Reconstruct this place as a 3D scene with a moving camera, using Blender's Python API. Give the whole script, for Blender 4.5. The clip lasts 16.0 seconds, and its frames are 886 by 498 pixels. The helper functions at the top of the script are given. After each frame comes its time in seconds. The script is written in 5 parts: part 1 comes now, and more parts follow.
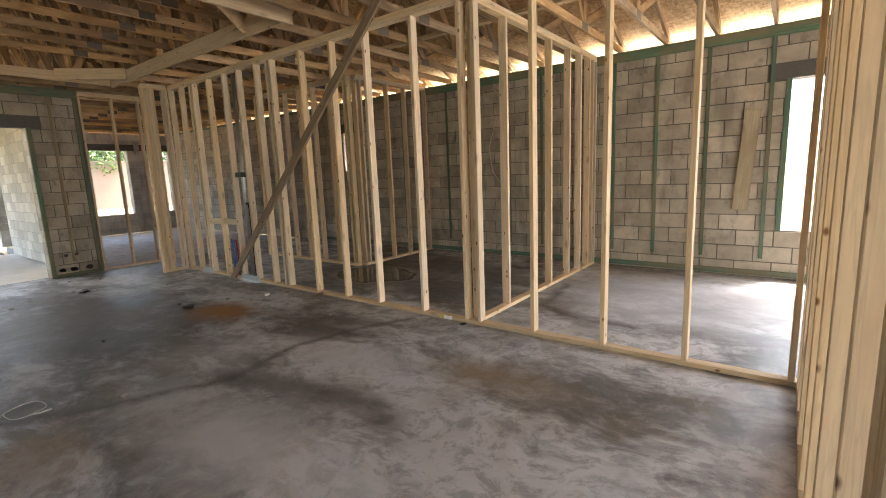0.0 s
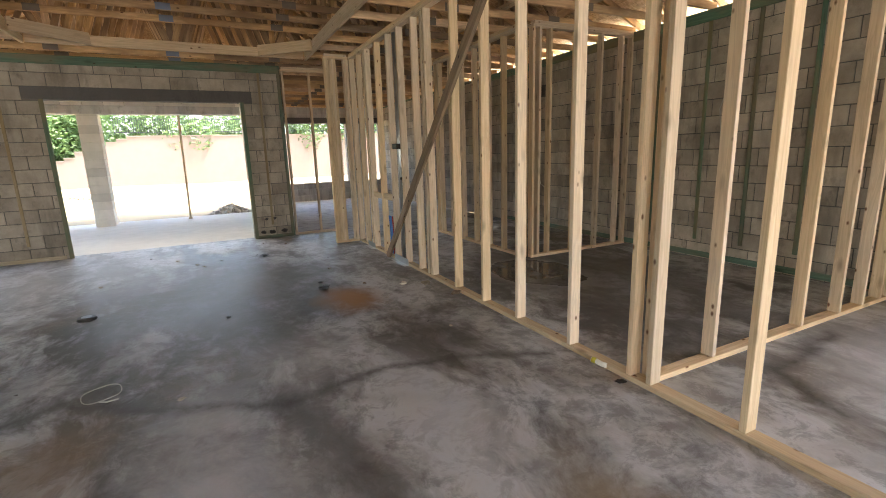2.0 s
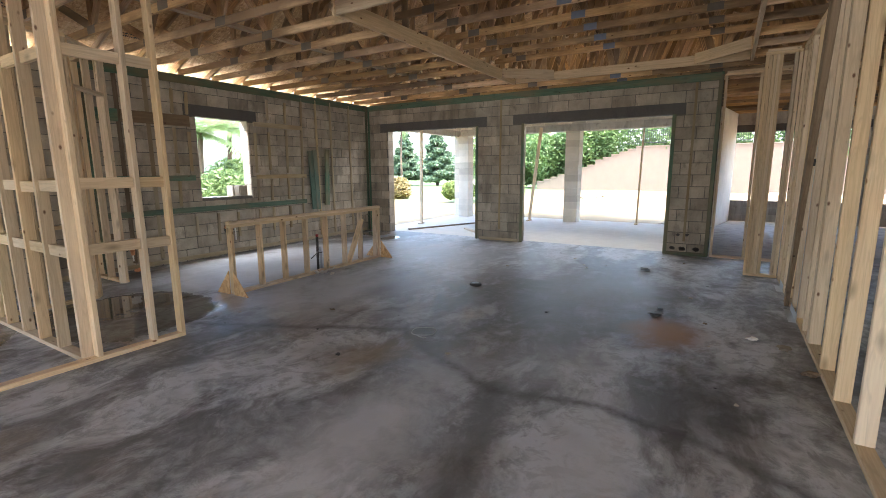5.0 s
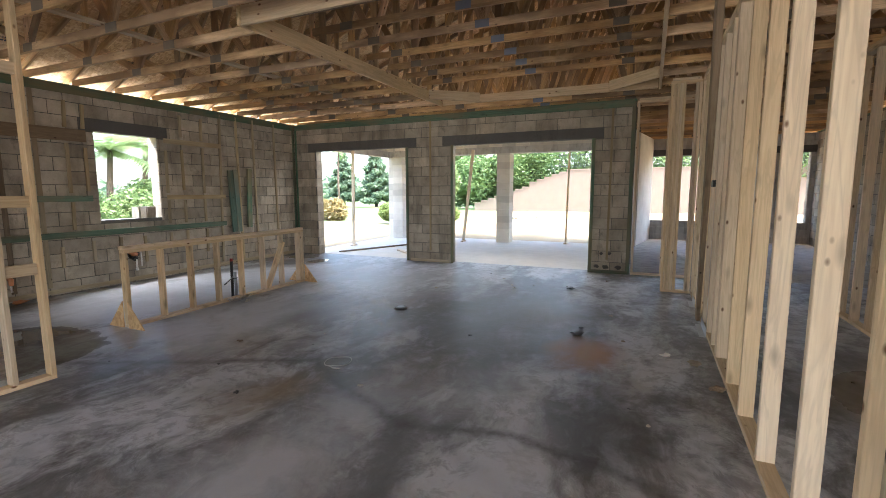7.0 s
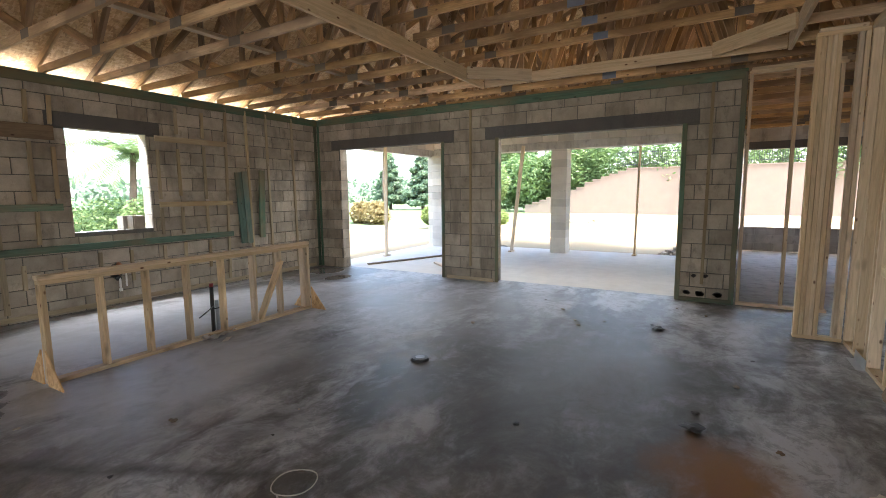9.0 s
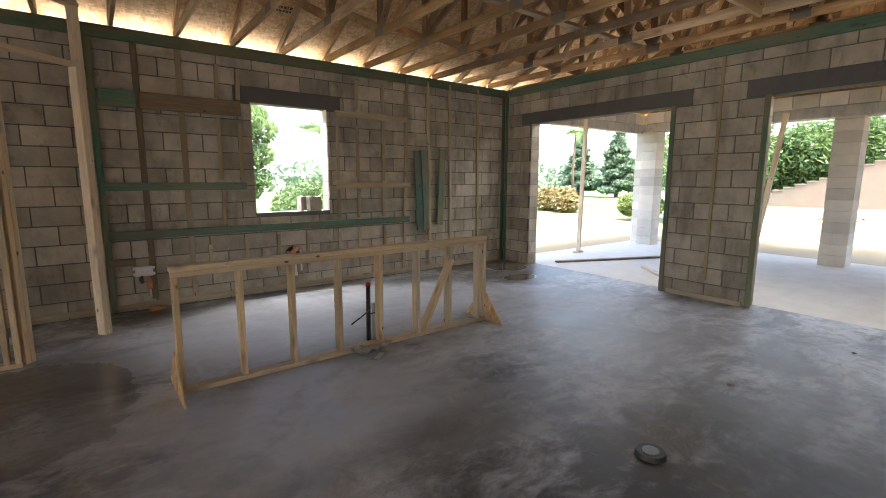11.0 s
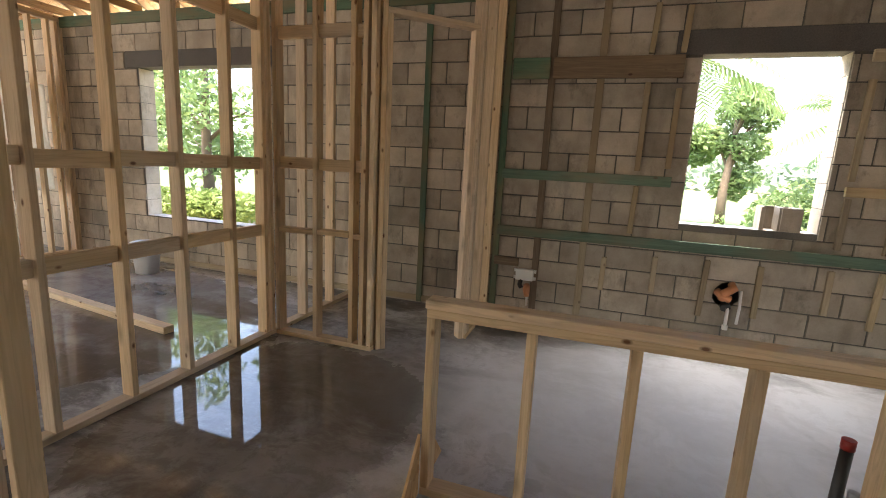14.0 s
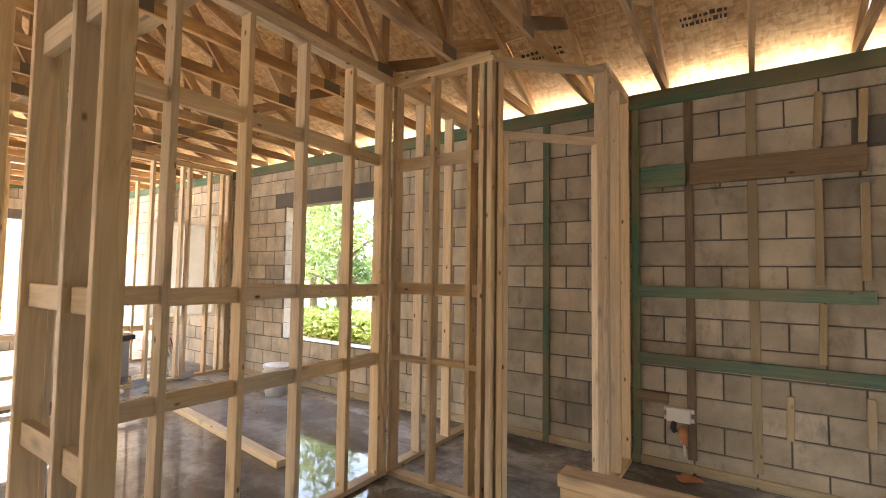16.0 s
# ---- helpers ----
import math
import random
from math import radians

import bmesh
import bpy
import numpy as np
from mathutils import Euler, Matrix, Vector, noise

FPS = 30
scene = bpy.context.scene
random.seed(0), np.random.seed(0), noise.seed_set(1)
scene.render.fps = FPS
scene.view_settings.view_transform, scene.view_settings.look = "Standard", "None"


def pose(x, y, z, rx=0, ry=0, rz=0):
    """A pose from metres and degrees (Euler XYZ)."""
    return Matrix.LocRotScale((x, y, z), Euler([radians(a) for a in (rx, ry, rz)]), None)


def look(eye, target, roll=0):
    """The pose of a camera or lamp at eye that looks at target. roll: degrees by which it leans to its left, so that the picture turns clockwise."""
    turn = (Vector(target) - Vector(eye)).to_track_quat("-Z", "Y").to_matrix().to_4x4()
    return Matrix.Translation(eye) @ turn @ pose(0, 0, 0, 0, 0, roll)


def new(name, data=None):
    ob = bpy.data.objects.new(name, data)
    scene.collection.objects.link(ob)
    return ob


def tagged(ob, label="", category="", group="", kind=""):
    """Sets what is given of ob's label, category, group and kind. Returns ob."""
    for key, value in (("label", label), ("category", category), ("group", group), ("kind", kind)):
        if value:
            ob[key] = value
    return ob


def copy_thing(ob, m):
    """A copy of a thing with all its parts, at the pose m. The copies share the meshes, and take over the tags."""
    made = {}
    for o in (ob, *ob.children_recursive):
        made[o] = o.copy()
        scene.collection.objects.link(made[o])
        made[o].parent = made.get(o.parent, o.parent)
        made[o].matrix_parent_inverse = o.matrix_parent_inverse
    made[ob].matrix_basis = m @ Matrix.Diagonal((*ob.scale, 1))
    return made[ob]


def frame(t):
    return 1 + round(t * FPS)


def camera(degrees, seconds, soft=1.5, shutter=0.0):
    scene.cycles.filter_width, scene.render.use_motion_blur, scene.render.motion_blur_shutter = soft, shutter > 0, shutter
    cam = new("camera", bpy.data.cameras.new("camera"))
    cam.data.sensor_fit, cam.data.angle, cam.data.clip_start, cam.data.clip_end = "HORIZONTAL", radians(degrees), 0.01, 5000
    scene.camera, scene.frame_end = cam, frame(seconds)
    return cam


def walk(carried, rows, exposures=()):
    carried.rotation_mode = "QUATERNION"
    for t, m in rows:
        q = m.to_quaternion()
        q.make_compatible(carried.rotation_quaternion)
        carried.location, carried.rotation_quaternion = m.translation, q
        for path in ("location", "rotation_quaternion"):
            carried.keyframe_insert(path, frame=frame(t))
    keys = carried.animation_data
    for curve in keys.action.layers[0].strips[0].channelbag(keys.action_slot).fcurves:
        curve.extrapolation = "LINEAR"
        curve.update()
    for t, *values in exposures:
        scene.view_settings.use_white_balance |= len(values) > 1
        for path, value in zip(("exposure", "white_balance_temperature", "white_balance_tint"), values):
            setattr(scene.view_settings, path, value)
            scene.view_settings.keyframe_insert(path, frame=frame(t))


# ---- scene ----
cam = camera(87.9, 16.0, soft=0.9)
METRES, EYE, TILT, LEAN, TURN = 9.6, 1.5, 0.0, 0.0, 37.2
ROWS = [
    (0.0, 0.0, 0.0, 0.0, -0.36, -9.41, 2.19),
    (0.5, 0.0039, 0.0357, 0.001, 4.34, -9.47, 2.43),
    (1.0, 0.0058, 0.0735, -0.0004, 9.95, -10.06, 2.23),
    (1.5, 0.0176, 0.112, -0.0022, 16.57, -10.87, 2.1),
    (2.0, 0.0383, 0.1519, -0.0006, 25.87, -11.93, 1.79),
    (2.5, 0.0487, 0.1992, -0.004, 39.24, -12.82, 1.78),
    (3.0, 0.0526, 0.2306, -0.0028, 61.57, -13.2, 1.3),
    (3.5, 0.0752, 0.2469, -0.0005, 79.24, -12.69, 0.79),
    (4.0, 0.1115, 0.254, 0.0016, 84.23, -11.02, -0.07),
    (6.5, 0.1476, 0.2953, 0.0041, 81.27, -6.96, -0.3),
    (7.0, 0.1212, 0.3096, 0.0015, 77.01, -7.17, 0.18),
    (7.5, 0.0791, 0.3272, 0.004, 72.72, -6.59, 0.4),
    (8.0, 0.0359, 0.3492, 0.0062, 70.51, -5.97, 0.35),
    (8.5, -0.0067, 0.3621, 0.005, 74.3, -6.06, 0.42),
    (9.0, -0.0526, 0.3625, 0.0054, 83.14, -6.96, 0.61),
    (9.5, -0.0983, 0.3622, 0.0046, 93.72, -7.61, 0.65),
    (10.0, -0.1372, 0.358, 0.0011, 99.43, -7.88, 0.43),
    (12.5, -0.3392, 0.2976, 0.0017, 118.86, -9.58, -1.53),
    (13.0, -0.3755, 0.2792, 0.0006, 128.05, -9.71, -2.14),
    (13.5, -0.4003, 0.2616, -0.0012, 143.41, -10.09, -2.48),
    (14.0, -0.4136, 0.2545, -0.0014, 161.87, -10.63, -2.87),
    (14.5, -0.4146, 0.2516, -0.001, 174.41, -10.53, -2.32),
    (15.0, -0.416, 0.2481, 0.0016, 178.14, -6.41, -1.25),
    (15.5, -0.4165, 0.2344, 0.0041, 178.62, -0.51, -0.69),
    (16.0, -0.4217, 0.2223, 0.0052, 176.64, 2.96, -0.76),
]
EXPOSURES = [(0.0, 3.75, 7000, 10), (1.0, 3.95, 7000, 10), (2.0, 3.9, 6750, 10), (3.5, 3.7, 6300, 10), (9.0, 3.6, 6450, 10), (12.5, 3.4, 6900, 12), (14.0, 3.65, 7250, 13), (15.5, 4.22, 7750, 15), (16.0, 4.22, 7800, 15)]
walk(cam, [(t, pose(0, 0, EYE, TILT, LEAN, TURN) @ pose(METRES * x, METRES * y, METRES * z, 90 + pitch, roll, yaw)) for t, x, y, z, yaw, pitch, roll in ROWS],
     exposures=EXPOSURES)

# ---------------------------------------------------------------- light
world = bpy.data.worlds.new("sky")
scene.world = world
world.use_nodes = True
_n = world.node_tree.nodes
_sky = _n.new("ShaderNodeTexSky")
_sky.sky_type, _sky.sun_disc = "NISHITA", False
_sky.sun_elevation, _sky.sun_rotation = radians(66), radians(20)
_sky.air_density, _sky.dust_density, _sky.ozone_density = 1.0, 3.0, 1.0
world.node_tree.links.new(_sky.outputs[0], _n["Background"].inputs[0])
_n["Background"].inputs[1].default_value = 0.15
sun = new("sun", bpy.data.lights.new("sun", "SUN"))
sun.data.energy, sun.data.angle, sun.data.color = 2.0, radians(12), (1.0, 0.95, 0.88)
sun.matrix_world = look((0, 0, 30), Vector((0, 0, 30)) - -Vector((-math.sin(radians(20)) * 0.41, -math.cos(radians(20)) * 0.41, -0.91)))

def fill_lamp(name, eye, target, w, h, watts, col=(0.96, 0.98, 1.0)):
    """An added area lamp at an opening, to boost the daylight that comes through it."""
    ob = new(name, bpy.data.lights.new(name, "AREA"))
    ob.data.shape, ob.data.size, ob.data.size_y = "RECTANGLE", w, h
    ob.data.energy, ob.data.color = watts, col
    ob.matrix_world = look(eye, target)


# added lamps lift the rooms against the outdoors, beyond what sun and sky give
fill_lamp("daylight_entry_opening", (7.08, -0.15, 1.25), (0, -0.15, 3.4), 2.3, 2.3, 18)
fill_lamp("daylight_front_window", (7.08, -3.2, 1.4), (0, -3.2, 1.4), 2.0, 2.0, 17)
fill_lamp("daylight_bedroom_window", (0.7, 7.22, 1.54), (0.7, 0, 1.54), 1.5, 1.75, 6)
fill_lamp("daylight_side_opening", (4.6, 7.22, 1.25), (4.6, 0, 1.25), 3.8, 2.3, 15)
fill_lamp("daylight_south_eave", (-3.0, -5.3, 2.9), (-3.0, -5.0, 5.0), 20, 0.35, 22)
fill_lamp("daylight_north_eave", (-3.0, 7.55, 2.9), (-3.0, 7.25, 5.0), 20, 0.35, 30)
# these two are tucked out of sight outside, above the opening heads
fill_lamp("daylight_small_window", (-5.8, -5.2, 2.75), (-5.8, -3.9, 0.4), 1.1, 0.3, 14)
fill_lamp("daylight_patio_openings", (-10.9, -1.1, 2.97), (-7.0, -1.1, 1.0), 6.4, 0.45, 10)

# ---------------------------------------------------------------- materials
def nodes_of(name):
    m = bpy.data.materials.new(name)
    m.use_nodes = True
    nt = m.node_tree
    return m, nt, nt.nodes["Principled BSDF"]


def nd(nt, kind, ins=None, **props):
    n = nt.nodes.new("ShaderNode" + kind)
    for k, v in props.items():
        setattr(n, k, v)
    for k, v in (ins or {}).items():
        if hasattr(v, "is_output"):
            nt.links.new(v, n.inputs[k])
        else:
            n.inputs[k].default_value = v
    return n


def ramp(nt, fac, stops):
    r = nd(nt, "ValToRGB", {0: fac})
    e = r.color_ramp.elements
    while len(e) < len(stops):
        e.new(0.5)
    for el, (p, c) in zip(e, stops):
        el.position = p
        el.color = (*c, 1) if len(c) == 3 else c
    return r.outputs[0]


def mix(nt, fac, a, b, blend="MIX"):
    n = nd(nt, "Mix", data_type="RGBA", blend_type=blend)
    for sock, v in ((n.inputs[0], fac), (n.inputs[6], a), (n.inputs[7], b)):
        if hasattr(v, "is_output"):
            nt.links.new(v, sock)
        else:
            sock.default_value = v if isinstance(v, (int, float)) else (*v, 1)
    return n.outputs[2]


def noise_at(nt, vec, scale, detail=4, rough=0.55, dist=0.0):
    return nd(nt, "TexNoise", {"Vector": vec, "Scale": scale, "Detail": detail, "Roughness": rough, "Distortion": dist}).outputs[0]


def math_n(nt, op, a, b=0.0):
    return nd(nt, "Math", {0: a, 1: b}, operation=op).outputs[0]


def bump(nt, bsdf, height, strength=0.3, distance=0.01):
    b = nd(nt, "Bump", {"Height": height, "Strength": strength, "Distance": distance})
    nt.links.new(b.outputs[0], bsdf.inputs["Normal"])


def lumber_material(name, light, dark, knot, rough=0.75, stain=None, gain=0.25):
    m, nt, bsdf = nodes_of(name)
    tc = nd(nt, "TexCoord").outputs["Object"]
    rnd = nd(nt, "ObjectInfo").outputs["Random"]
    shift = nd(nt, "VectorMath", {0: tc, 1: nd(nt, "CombineXYZ", {0: math_n(nt, "MULTIPLY", rnd, 37.0), 1: math_n(nt, "MULTIPLY", rnd, 91.0), 2: math_n(nt, "MULTIPLY", rnd, 53.0)}).outputs[0]}, operation="ADD").outputs[0]
    long = nd(nt, "Mapping", {"Vector": shift, "Scale": (1, 1, 0.045)}).outputs[0]
    grain = noise_at(nt, long, 42, 5, 0.6, 0.6)
    broad = noise_at(nt, nd(nt, "Mapping", {"Vector": shift, "Scale": (1, 1, 0.2)}).outputs[0], 5, 3)
    col = mix(nt, ramp(nt, grain, [(0.32, (0, 0, 0)), (0.68, (1, 1, 1))]), light, dark)
    heart = noise_at(nt, nd(nt, "Mapping", {"Vector": shift, "Scale": (1, 1, 0.07)}).outputs[0], 17, 3, 0.5, 1.6)
    col = mix(nt, ramp(nt, heart, [(0.46, (0, 0, 0)), (0.52, (0.42, 0.42, 0.42)), (0.60, (0, 0, 0))]), col, [c * 0.72 for c in dark])
    col = mix(nt, math_n(nt, "MULTIPLY", broad, 0.24), col, [c * 0.78 for c in dark])
    vor = nd(nt, "TexVoronoi", {"Vector": nd(nt, "Mapping", {"Vector": shift, "Scale": (1, 1, 0.55)}).outputs[0], "Scale": 9.0}).outputs["Distance"]
    col = mix(nt, ramp(nt, vor, [(0.05, (1, 1, 1)), (0.12, (0, 0, 0))]), col, knot)
    vor2 = nd(nt, "TexVoronoi", {"Vector": nd(nt, "Mapping", {"Vector": shift, "Scale": (1, 1, 0.35), "Location": (3.0, 5.0, 1.0)}).outputs[0], "Scale": 7.0}).outputs["Distance"]
    col = mix(nt, ramp(nt, vor2, [(0.04, (0.9, 0.9, 0.9)), (0.20, (0, 0, 0))]), col, [c * 0.55 for c in dark])
    if stain:
        blot = noise_at(nt, nd(nt, "Mapping", {"Vector": shift, "Scale": (1, 1, 0.3)}).outputs[0], 3.1, 4, 0.6)
        col = mix(nt, ramp(nt, blot, [(0.43, (0, 0, 0)), (0.60, (1, 1, 1))]), col, stain)
    hsv = nd(nt, "HueSaturation", {"Value": math_n(nt, "ADD", math_n(nt, "MULTIPLY", rnd, 2 * gain), 1 - gain), "Saturation": math_n(nt, "ADD", math_n(nt, "MULTIPLY", math_n(nt, "FRACT", math_n(nt, "MULTIPLY", rnd, 7.3)), 0.3), 0.85), "Color": col})
    nt.links.new(hsv.outputs[0], bsdf.inputs["Base Color"])
    bsdf.inputs["Roughness"].default_value = rough
    bump(nt, bsdf, grain, 0.25, 0.004)
    return m


M_STUD = lumber_material("pale_framing_lumber", (0.74, 0.59, 0.40), (0.62, 0.465, 0.30), (0.16, 0.075, 0.035), gain=0.16)
M_TRUSS = lumber_material("weathered_truss_lumber", (0.70, 0.49, 0.28), (0.52, 0.34, 0.18), (0.09, 0.04, 0.02), 0.8, (0.30, 0.19, 0.105), 0.4)
M_BRACE = lumber_material("tan_brace_lumber", (0.36, 0.25, 0.15), (0.23, 0.15, 0.085), (0.06, 0.03, 0.02), 0.8)
M_OLD = lumber_material("brown_weathered_lumber", (0.235, 0.175, 0.115), (0.15, 0.105, 0.068), (0.06, 0.03, 0.02), 0.8)
M_GREEN = lumber_material("green_treated_lumber", (0.135, 0.225, 0.15), (0.08, 0.145, 0.098), (0.06, 0.05, 0.03), 0.8, (0.19, 0.17, 0.105))
M_FUR = lumber_material("grey_green_furring", (0.47, 0.39, 0.265), (0.35, 0.285, 0.185), (0.11, 0.07, 0.04), 0.85, (0.31, 0.235, 0.145), 0.3)
M_TEAL = lumber_material("teal_treated_plank", (0.13, 0.21, 0.16), (0.07, 0.125, 0.095), (0.04, 0.05, 0.03), 0.75, (0.19, 0.175, 0.12), 0.3)


def concrete_block(name, base, dark, streaks=0.75):
    m, nt, bsdf = nodes_of(name)
    pos = nd(nt, "NewGeometry").outputs["Position"]
    rnd = nd(nt, "ObjectInfo").outputs["Random"]
    isl = nd(nt, "NewGeometry").outputs["Random Per Island"]
    r = math_n(nt, "FRACT", math_n(nt, "ADD", rnd, isl))
    fine = noise_at(nt, pos, 90, 4, 0.7)
    mid = noise_at(nt, pos, 3.2, 5, 0.62)
    streak = noise_at(nt, nd(nt, "Mapping", {"Vector": pos, "Scale": (1, 1, 0.22)}).outputs[0], 3.6, 4, 0.6)
    c = mix(nt, ramp(nt, mid, [(0.36, (0, 0, 0)), (0.70, (1, 1, 1))]), base, dark)
    c = mix(nt, ramp(nt, streak, [(0.52, (0, 0, 0)), (0.68, (streaks, streaks, streaks))]), c, [d * 0.6 for d in dark])
    smear = noise_at(nt, nd(nt, "Mapping", {"Vector": pos, "Location": (3.0, 9.0, 2.0), "Scale": (1, 1, 0.6)}).outputs[0], 5.5, 6, 0.7)
    c = mix(nt, ramp(nt, smear, [(0.56, (0, 0, 0)), (0.70, (streaks, streaks, streaks))]), c, [d * 0.45 for d in dark])
    c = mix(nt, 0.18, c, mix(nt, fine, (0.1, 0.1, 0.1), (0.75, 0.72, 0.68)))
    hsv = nd(nt, "HueSaturation", {"Value": math_n(nt, "ADD", math_n(nt, "MULTIPLY", r, 0.42), 0.78), "Color": c})
    nt.links.new(hsv.outputs[0], bsdf.inputs["Base Color"])
    bsdf.inputs["Roughness"].default_value = 0.93
    bump(nt, bsdf, fine, 0.5, 0.004)
    return m


M_BLOCK = concrete_block("grey_concrete_block", (0.49, 0.415, 0.32), (0.28, 0.23, 0.165))
M_MORTAR = concrete_block("grey_mortar", (0.105, 0.093, 0.072), (0.055, 0.05, 0.04))
M_LINTEL = concrete_block("dark_precast_concrete", (0.06, 0.052, 0.048), (0.038, 0.033, 0.03))
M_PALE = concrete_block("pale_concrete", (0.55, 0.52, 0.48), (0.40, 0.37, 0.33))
# whiter than the blocks, to put outdoor light into the patio's colour
M_DAYLIT = concrete_block("daylit_white_concrete", (0.76, 0.70, 0.61), (0.66, 0.60, 0.51), 0.12)


def floor_material():
    m, nt, bsdf = nodes_of("stained_concrete_slab")
    pos = nd(nt, "NewGeometry").outputs["Position"]
    warp = nd(nt, "VectorMath", {0: pos, 1: nd(nt, "VectorMath", {0: nd(nt, "TexNoise", {"Vector": pos, "Scale": 1.1, "Detail": 3.0}).outputs[1], "Scale": 0.55}, operation="SCALE").outputs[0]}, operation="ADD").outputs[0]
    lean = nd(nt, "Mapping", {"Vector": warp, "Rotation": (0, 0, 0.75), "Scale": (0.55, 1.35, 1.0)}).outputs[0]
    big = noise_at(nt, lean, 0.62, 7, 0.62, 0.3)
    mid = noise_at(nt, warp, 1.5, 7, 0.66, 0.1)
    swirl = noise_at(nt, nd(nt, "Mapping", {"Vector": lean, "Location": (7.0, 3.0, 0.0)}).outputs[0], 1.15, 9, 0.66, 0.15)
    fine = noise_at(nt, pos, 60, 4, 0.7)
    c = mix(nt, ramp(nt, big, [(0.38, (0, 0, 0)), (0.60, (1, 1, 1))]), (0.088, 0.081, 0.075), (0.29, 0.29, 0.295))
    c = mix(nt, ramp(nt, swirl, [(0.44, (0, 0, 0)), (0.55, (1, 1, 1))]), c, (0.575, 0.585, 0.61))
    c = mix(nt, ramp(nt, mid, [(0.33, (0.75, 0.75, 0.75)), (0.47, (0, 0, 0))]), c, (0.055, 0.051, 0.049))
    brown = noise_at(nt, nd(nt, "Mapping", {"Vector": warp, "Location": (31.0, 11.0, 0.0)}).outputs[0], 0.7, 5, 0.6)
    c = mix(nt, ramp(nt, brown, [(0.53, (0, 0, 0)), (0.68, (0.55, 0.55, 0.55))]), c, (0.20, 0.14, 0.075))
    crack = nd(nt, "TexVoronoi", {"Vector": warp, "Scale": 0.36}, feature="DISTANCE_TO_EDGE").outputs["Distance"]
    crack = math_n(nt, "MULTIPLY", ramp(nt, crack, [(0.004, (1, 1, 1)), (0.03, (0, 0, 0))]), ramp(nt, big, [(0.35, (0.03, 0.03, 0.03)), (0.62, (0.25, 0.25, 0.25))]))
    c = mix(nt, crack, c, (0.058, 0.048, 0.042))
    grit = noise_at(nt, warp, 7.0, 8, 0.75, 0.3)
    c = mix(nt, ramp(nt, grit, [(0.42, (0.42, 0.42, 0.42)), (0.52, (0, 0, 0))]), c, (0.06, 0.056, 0.054))
    c = mix(nt, ramp(nt, grit, [(0.54, (0, 0, 0)), (0.66, (0.45, 0.45, 0.45))]), c, (0.46, 0.45, 0.45))
    c = mix(nt, 0.12, c, mix(nt, fine, (0.03, 0.03, 0.03), (0.5, 0.49, 0.48)))

    def spot(x, y, rx, ry, inner, wob=0.55):
        v = nd(nt, "Mapping", {"Vector": pos, "Location": (-x / rx, -y / ry, 0), "Scale": (1 / rx, 1 / ry, 0)}).outputs[0]
        d = nd(nt, "VectorMath", {0: v}, operation="LENGTH").outputs[1]
        d = math_n(nt, "ADD", d, math_n(nt, "MULTIPLY", math_n(nt, "SUBTRACT", mid, 0.5), wob * 2))
        return ramp(nt, d, [(inner, (1, 1, 1)), (1.0, (0, 0, 0))])

    # dusty pale areas, with window reflections put into the colour; then clay-brown and dark ones
    for s in ((-5.8, -3.4, 2.7, 1.5, 0.6, 0.5, 0.75), (-5.4, -1.6, 1.5, 0.6, 0.3, 0.7, 0.6), (-1.0, 5.6, 1.7, 1.5, 0.5, 0.4, 0.6), (-8.0, -1.2, 2.2, 2.6, 0.3, 0.5, 0.45), (-2.9, 2.45, 1.5, 0.45, 0.1, 1.0, 0.7), (-4.6, -1.1, 1.9, 0.8, 0.2, 0.8, 0.85), (-4.5, -1.9, 1.5, 0.7, 0.2, 0.8, 0.8), (-2.6, 1.2, 1.3, 0.5, 0.2, 1.0, 0.8), (-4.0, 1.9, 0.7, 0.5, 0.1, 1.0, 0.5), (-3.9, -3.2, 0.8, 0.5, 0.1, 0.9, 0.6)):
        c = mix(nt, math_n(nt, "MULTIPLY", spot(*s[:6]), s[6]), c, (0.535, 0.54, 0.56))
    for s in ((-6.4, 1.7, 0.9, 0.4, 0.1, 0.9, 0.55), (-1.7, 2.75, 0.7, 0.3, 0.1, 0.9, 0.6), (-3.4, 0.5, 0.7, 0.3, 0.1, 0.9, 0.6)):
        c = mix(nt, math_n(nt, "MULTIPLY", spot(*s[:6]), s[6]), c, (0.24, 0.165, 0.085))
    # damp stains, plus shading put into the colour behind the brace wall
    for s in ((-3.4, 1.65, 0.5, 0.22, 0.1, 1.0, 0.4), (-2.1, 1.85, 0.6, 0.3, 0.1, 1.0, 0.4), (-9.0, -3.9, 1.3, 0.7, 0.5, 0.5, 0.7), (-3.2, -3.3, 0.8, 1.0, 0.5, 0.5, 0.5), (-6.3, 1.6, 2.6, 1.5, 0.4, 0.7, 0.75), (-3.9, 2.9, 1.0, 0.55, 0.3, 0.8, 0.7), (-4.4, -0.1, 0.9, 0.35, 0.1, 0.9, 0.6), (-5.2, -0.75, 0.9, 0.3, 0.1, 0.9, 0.6), (-4.7, 5.3, 2.3, 1.5, 0.7, 0.4, 0.6)):
        c = mix(nt, math_n(nt, "MULTIPLY", spot(*s[:6]), s[6]), c, (0.075, 0.066, 0.06))
    # winding hairline cracks, dark with damp
    wind = nd(nt, "VectorMath", {0: pos, 1: nd(nt, "VectorMath", {0: nd(nt, "TexNoise", {"Vector": pos, "Scale": 0.9, "Detail": 5.0, "Roughness": 0.65}).outputs[1], "Scale": 1.3}, operation="SCALE").outputs[0]}, operation="ADD").outputs[0]
